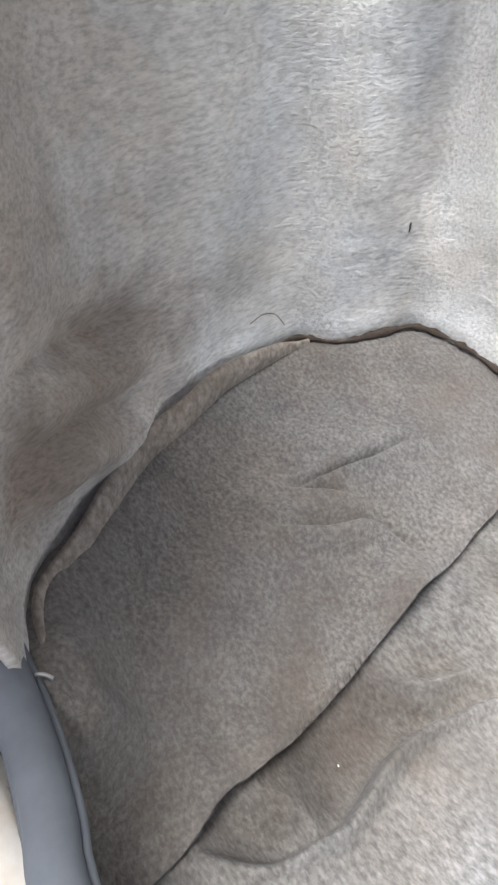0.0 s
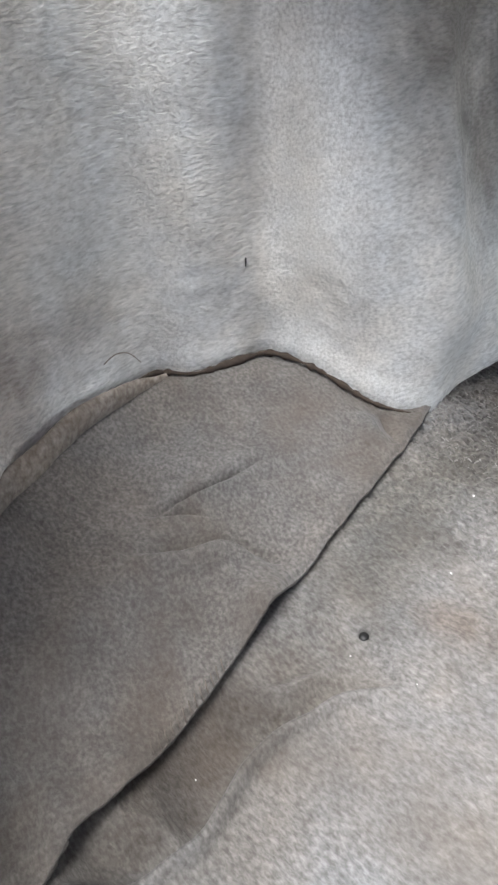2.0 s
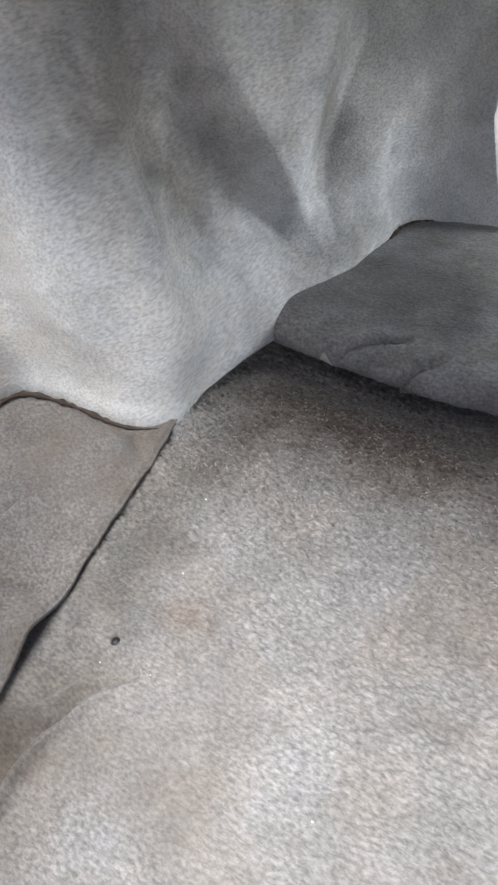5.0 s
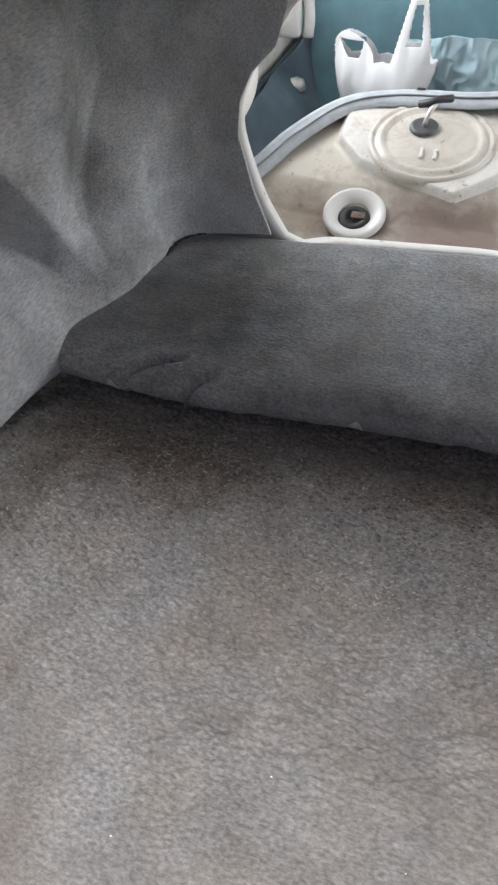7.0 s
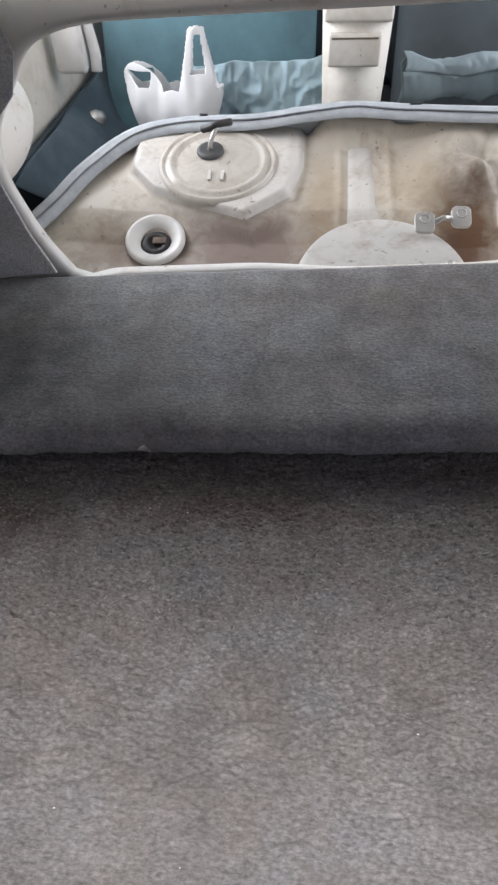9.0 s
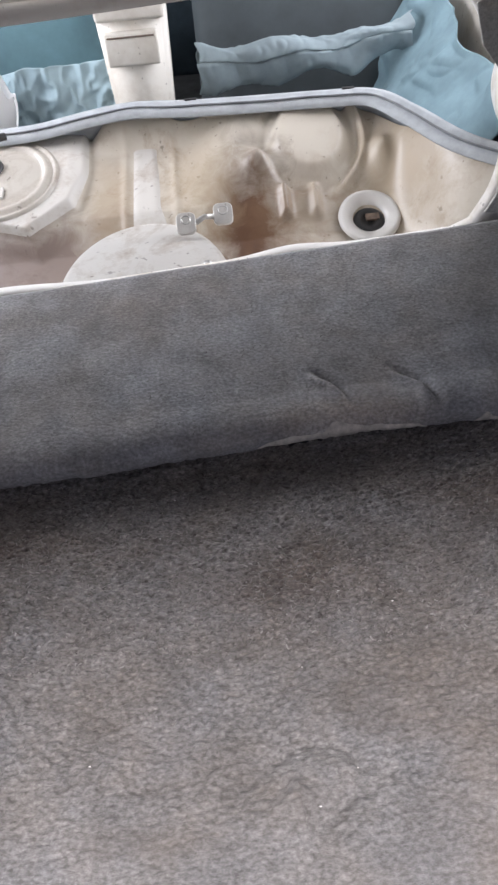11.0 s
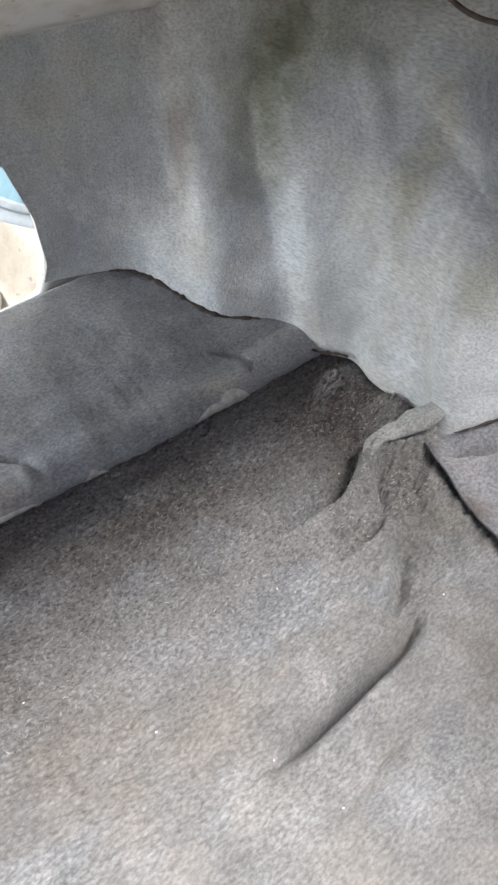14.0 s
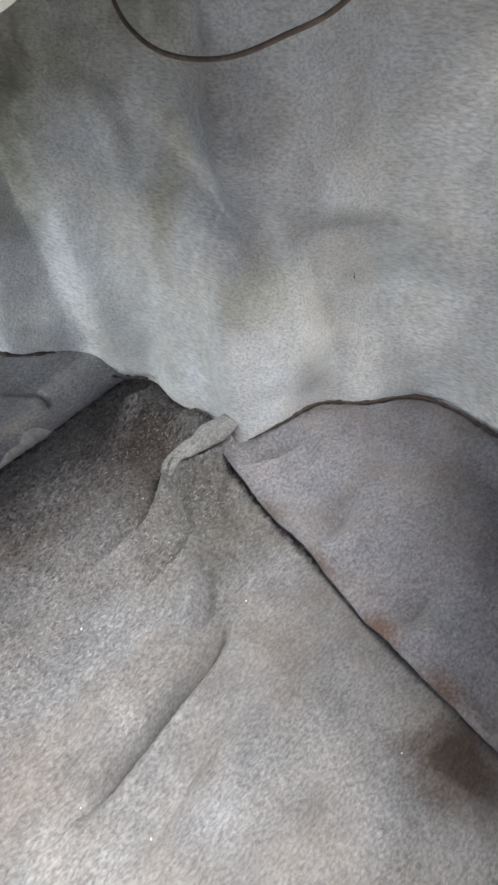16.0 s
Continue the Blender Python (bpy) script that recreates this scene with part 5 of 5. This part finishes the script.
def bag_film(name, side, bulge, seed):
    """One wall of a carrier bag with its two looped handles cut out of the film."""
    nx, nz = 110, 170
    xs, zs = np.linspace(-0.515, -0.275, nx), np.linspace(-0.212, 0.155, nz)
    X, Z = np.meshgrid(xs, zs, indexing="ij")
    wide = 0.070 + 0.036 * sm(Z, -0.10, 0.03)
    body = (np.abs(X + 0.392) < wide) & (Z < 0.030 + 0.006 * np.sin(60 * X))
    el = lambda cx, cz, rx, rz, lean: ((X - cx - lean * (Z - cz)) / rx) ** 2 + ((Z - cz) / rz) ** 2
    flare = 0.015 + 0.026 * np.clip((0.148 - Z) / 0.12, 0, 1)
    left = (el(-0.455, 0.036, 0.044, 0.046, -0.35) < 1) & (np.maximum(np.abs(X + 0.458 + 0.35 * (Z - 0.05)) / 0.017 - (Z - 0.05) / 0.03, np.abs(Z - 0.052) / 0.013) > 1)
    right = (np.abs(X + 0.338) < flare) & (Z < 0.146 - 0.25 * np.abs(X + 0.338)) & ((np.abs(X + 0.336) > 0.55 * (flare - 0.008)) | (Z > 0.130) | (Z < 0.062))
    loops = left | right
    loops &= Z > 0.0
    keep = body | loops
    t = np.clip((X + 0.392) / wide, -1, 1)
    Y = 1.655 + side * bulge * np.sqrt(np.clip(1.04 - t**2, 0, 1)) * (1 - 0.75 * sm(Z, -0.02, 0.10))
    Y = Y + 0.007 * value_noise(X.shape, (7, 4), seed) + 0.005 * value_noise(X.shape, (11, 3), seed + 1) + 0.0012 * value_noise(X.shape, (14, 20), seed + 2)
    idx = np.arange(nx * nz).reshape(nx, nz)
    k = keep[:-1, :-1] & keep[1:, :-1] & keep[1:, 1:] & keep[:-1, 1:]
    q = np.stack([idx[:-1, :-1], idx[1:, :-1], idx[1:, 1:], idx[:-1, 1:]], -1)[k]
    used = np.unique(q)
    remap = np.zeros(nx * nz, int)
    remap[used] = np.arange(len(used))
    ob = obj(name, np.stack([X, Y, Z], -1).reshape(-1, 3)[used], remap[q].tolist(), BAG, bag)
    s_ = ob.modifiers.new("thickness", "SOLIDIFY")
    s_.thickness, s_.offset = 0.0006, 0
    soft_ = ob.modifiers.new("soften", "SMOOTH")
    soft_.iterations = 2


bag_film("front_film", -1, 0.050, 81)
bag_film("back_film", 1, 0.045, 91)

# ---- trim beside the opening, seen through it ----
pillar = new("cabin_side_trim")
tagged(pillar, "cream door trim on the cabin side", "trim panel", kind="structure")
for s in (-1, 1):
    q = np.array([[(s * (0.655 + 0.015 * math.sin(3 * z)), y, z) for z in np.linspace(-0.02, 0.22, 14)] for y in np.linspace(0.9, 2.75, 50)])
    sheet("trim_panel", q, TRIM, pillar, 0.01, flip=s > 0)
    q = np.array([[(s * (0.635 - 0.012 * math.sin(6 * z)), y, z) for z in np.linspace(-0.24, -0.01, 10)] for y in np.linspace(1.2, 2.75, 50)])
    sheet("kick_panel", q, CLOTHDARK, pillar, 0.01, flip=s > 0)
for s in (-1, 1):
    T, Q = np.meshgrid(np.linspace(0.02, math.pi - 0.02, 40), np.linspace(-0.5 * math.pi, 0.5 * math.pi, 40), indexing="ij")
    q = np.stack([s * (0.655 - 0.146 * np.sin(T) * np.cos(Q)), 1.09 + 0.19 * np.sin(T) * np.sin(Q), 0.135 + 0.105 * np.cos(T)], -1)
    sheet("wheel_arch", q, CREAM, pillar, 0.0, "cream painted wheel arch bulge", flip=s > 0)
latch = new("seat_latch")
tagged(latch, "white painted seat latch on the cabin side", "latch")
tube("loop", [(-0.600, 1.66, 0.090), (-0.585, 1.66, 0.155), (-0.570, 1.665, 0.160), (-0.560, 1.67, 0.100), (-0.562, 1.67, 0.060)], 0.012, WHITE, latch, 10, 30)
block("backplate", (-0.640, 1.64, 0.060), (-0.575, 1.69, 0.180), WHITE, latch, 0.010)
knob = lathe("belt_anchor", [(0.0, 0.014), (0.012, 0.012), (0.016, 0.004), (0.020, 0.0), (0.020, -0.02)], STEEL, None, pose(-0.585, 1.70, -0.045, 0, 70, 0), 18)
tagged(knob, "dull metal belt anchor on the navy side", "anchor")

# ---- cord loop on the side liner ----
cord = tube("cord_loop", [(0.700, 0.590, 0.476), (0.690, 0.565, 0.421), (0.676, 0.540, 0.389), (0.668, 0.505, 0.373), (0.668, 0.470, 0.367), (0.672, 0.425, 0.371), (0.680, 0.385, 0.385), (0.695, 0.345, 0.406), (0.71, 0.31, 0.455)], 0.0018, CORD, None, 10, 90)
tagged(cord, "brown and black cord looped across the side liner", "cord")

# ---- body shell round the trunk and cabin ----
body = new("car_body")
tagged(body, "cream painted body shell of the car", "car body", kind="structure")
for s in (-1, 1):
    q = np.array([[(s * (0.90 + 0.03 * math.sin(2.4 * z + 0.6)), y, z) for z in np.linspace(-0.35, 0.47, 14)] for y in np.linspace(-0.26, 0.98, 20)])
    sheet("side_panel", q, CREAM, body, 0.012, flip=s > 0)
    q = np.array([[(s * (0.90 + 0.03 * math.sin(2.4 * z + 0.6)), y, z) for z in np.linspace(-0.35, 0.22, 14)] for y in np.linspace(0.98, 2.8, 30)])
    sheet("door", q, CREAM, body, 0.012, flip=s > 0)
    # added gutter, widened at its ends to shade the trunk's corners
    q = np.array([[(s * (0.92 - (0.11 + (0.32 if s < 0 else 0.38) * float(sm(0.28 - y, 0.0, 0.31)) + (0.32 if s < 0 else 0.06) * float(sm(y, 0.26, 0.42))) * t), y, 0.50 + 0.012 * math.sin(math.pi * t)) for t in np.linspace(0, 1, 8)] for y in np.linspace(-0.26, 0.86, 40)])
    sheet("shade_gutter", q, CREAM, body, 0.006, flip=s < 0)
    for y0, y1 in ((0.86, 1.10), (1.95, 2.05)):
        block("pillar", (s * 0.70 - 0.04, y0, 0.44), (s * 0.70 + 0.04, y1, 0.86), CREAM, body, 0.01)
# unseen lid, added and pitched to keep overhead light off the floor
q = np.array([[(x, 0.285 - 0.15 * t, 0.515 + 0.55 * t + 0.05 * math.sin(math.pi * t) - 0.04 * (x / 0.66) ** 2) for t in np.linspace(0, 1, 16)] for x in np.linspace(-0.66, 0.66, 20)])
sheet("unseen_shade_lid", q, GREYCLOTH, body, 0.02)
block("roof", (-0.72, 0.98, 0.84), (0.72, 2.6, 0.87), CREAM, body, 0.01)
block("dashboard", (-0.72, 2.55, -0.22), (0.72, 2.8, 0.42), CLOTHDARK, body, 0.02)
under = sheet("underbody", np.array([[(x, y, -0.26) for y in (-0.26, 0.5, 1.2, 2.0, 2.8)] for x in np.linspace(-0.92, 0.92, 6)]), BLACK, body, 0.01)
ground = sheet("ground", np.array([[(x, y, -0.55) for y in np.linspace(-60, 60, 13)] for x in np.linspace(-60, 60, 13)]), ASPHALT)
tagged(ground, "plain grey paved ground around the car", "ground", kind="structure")
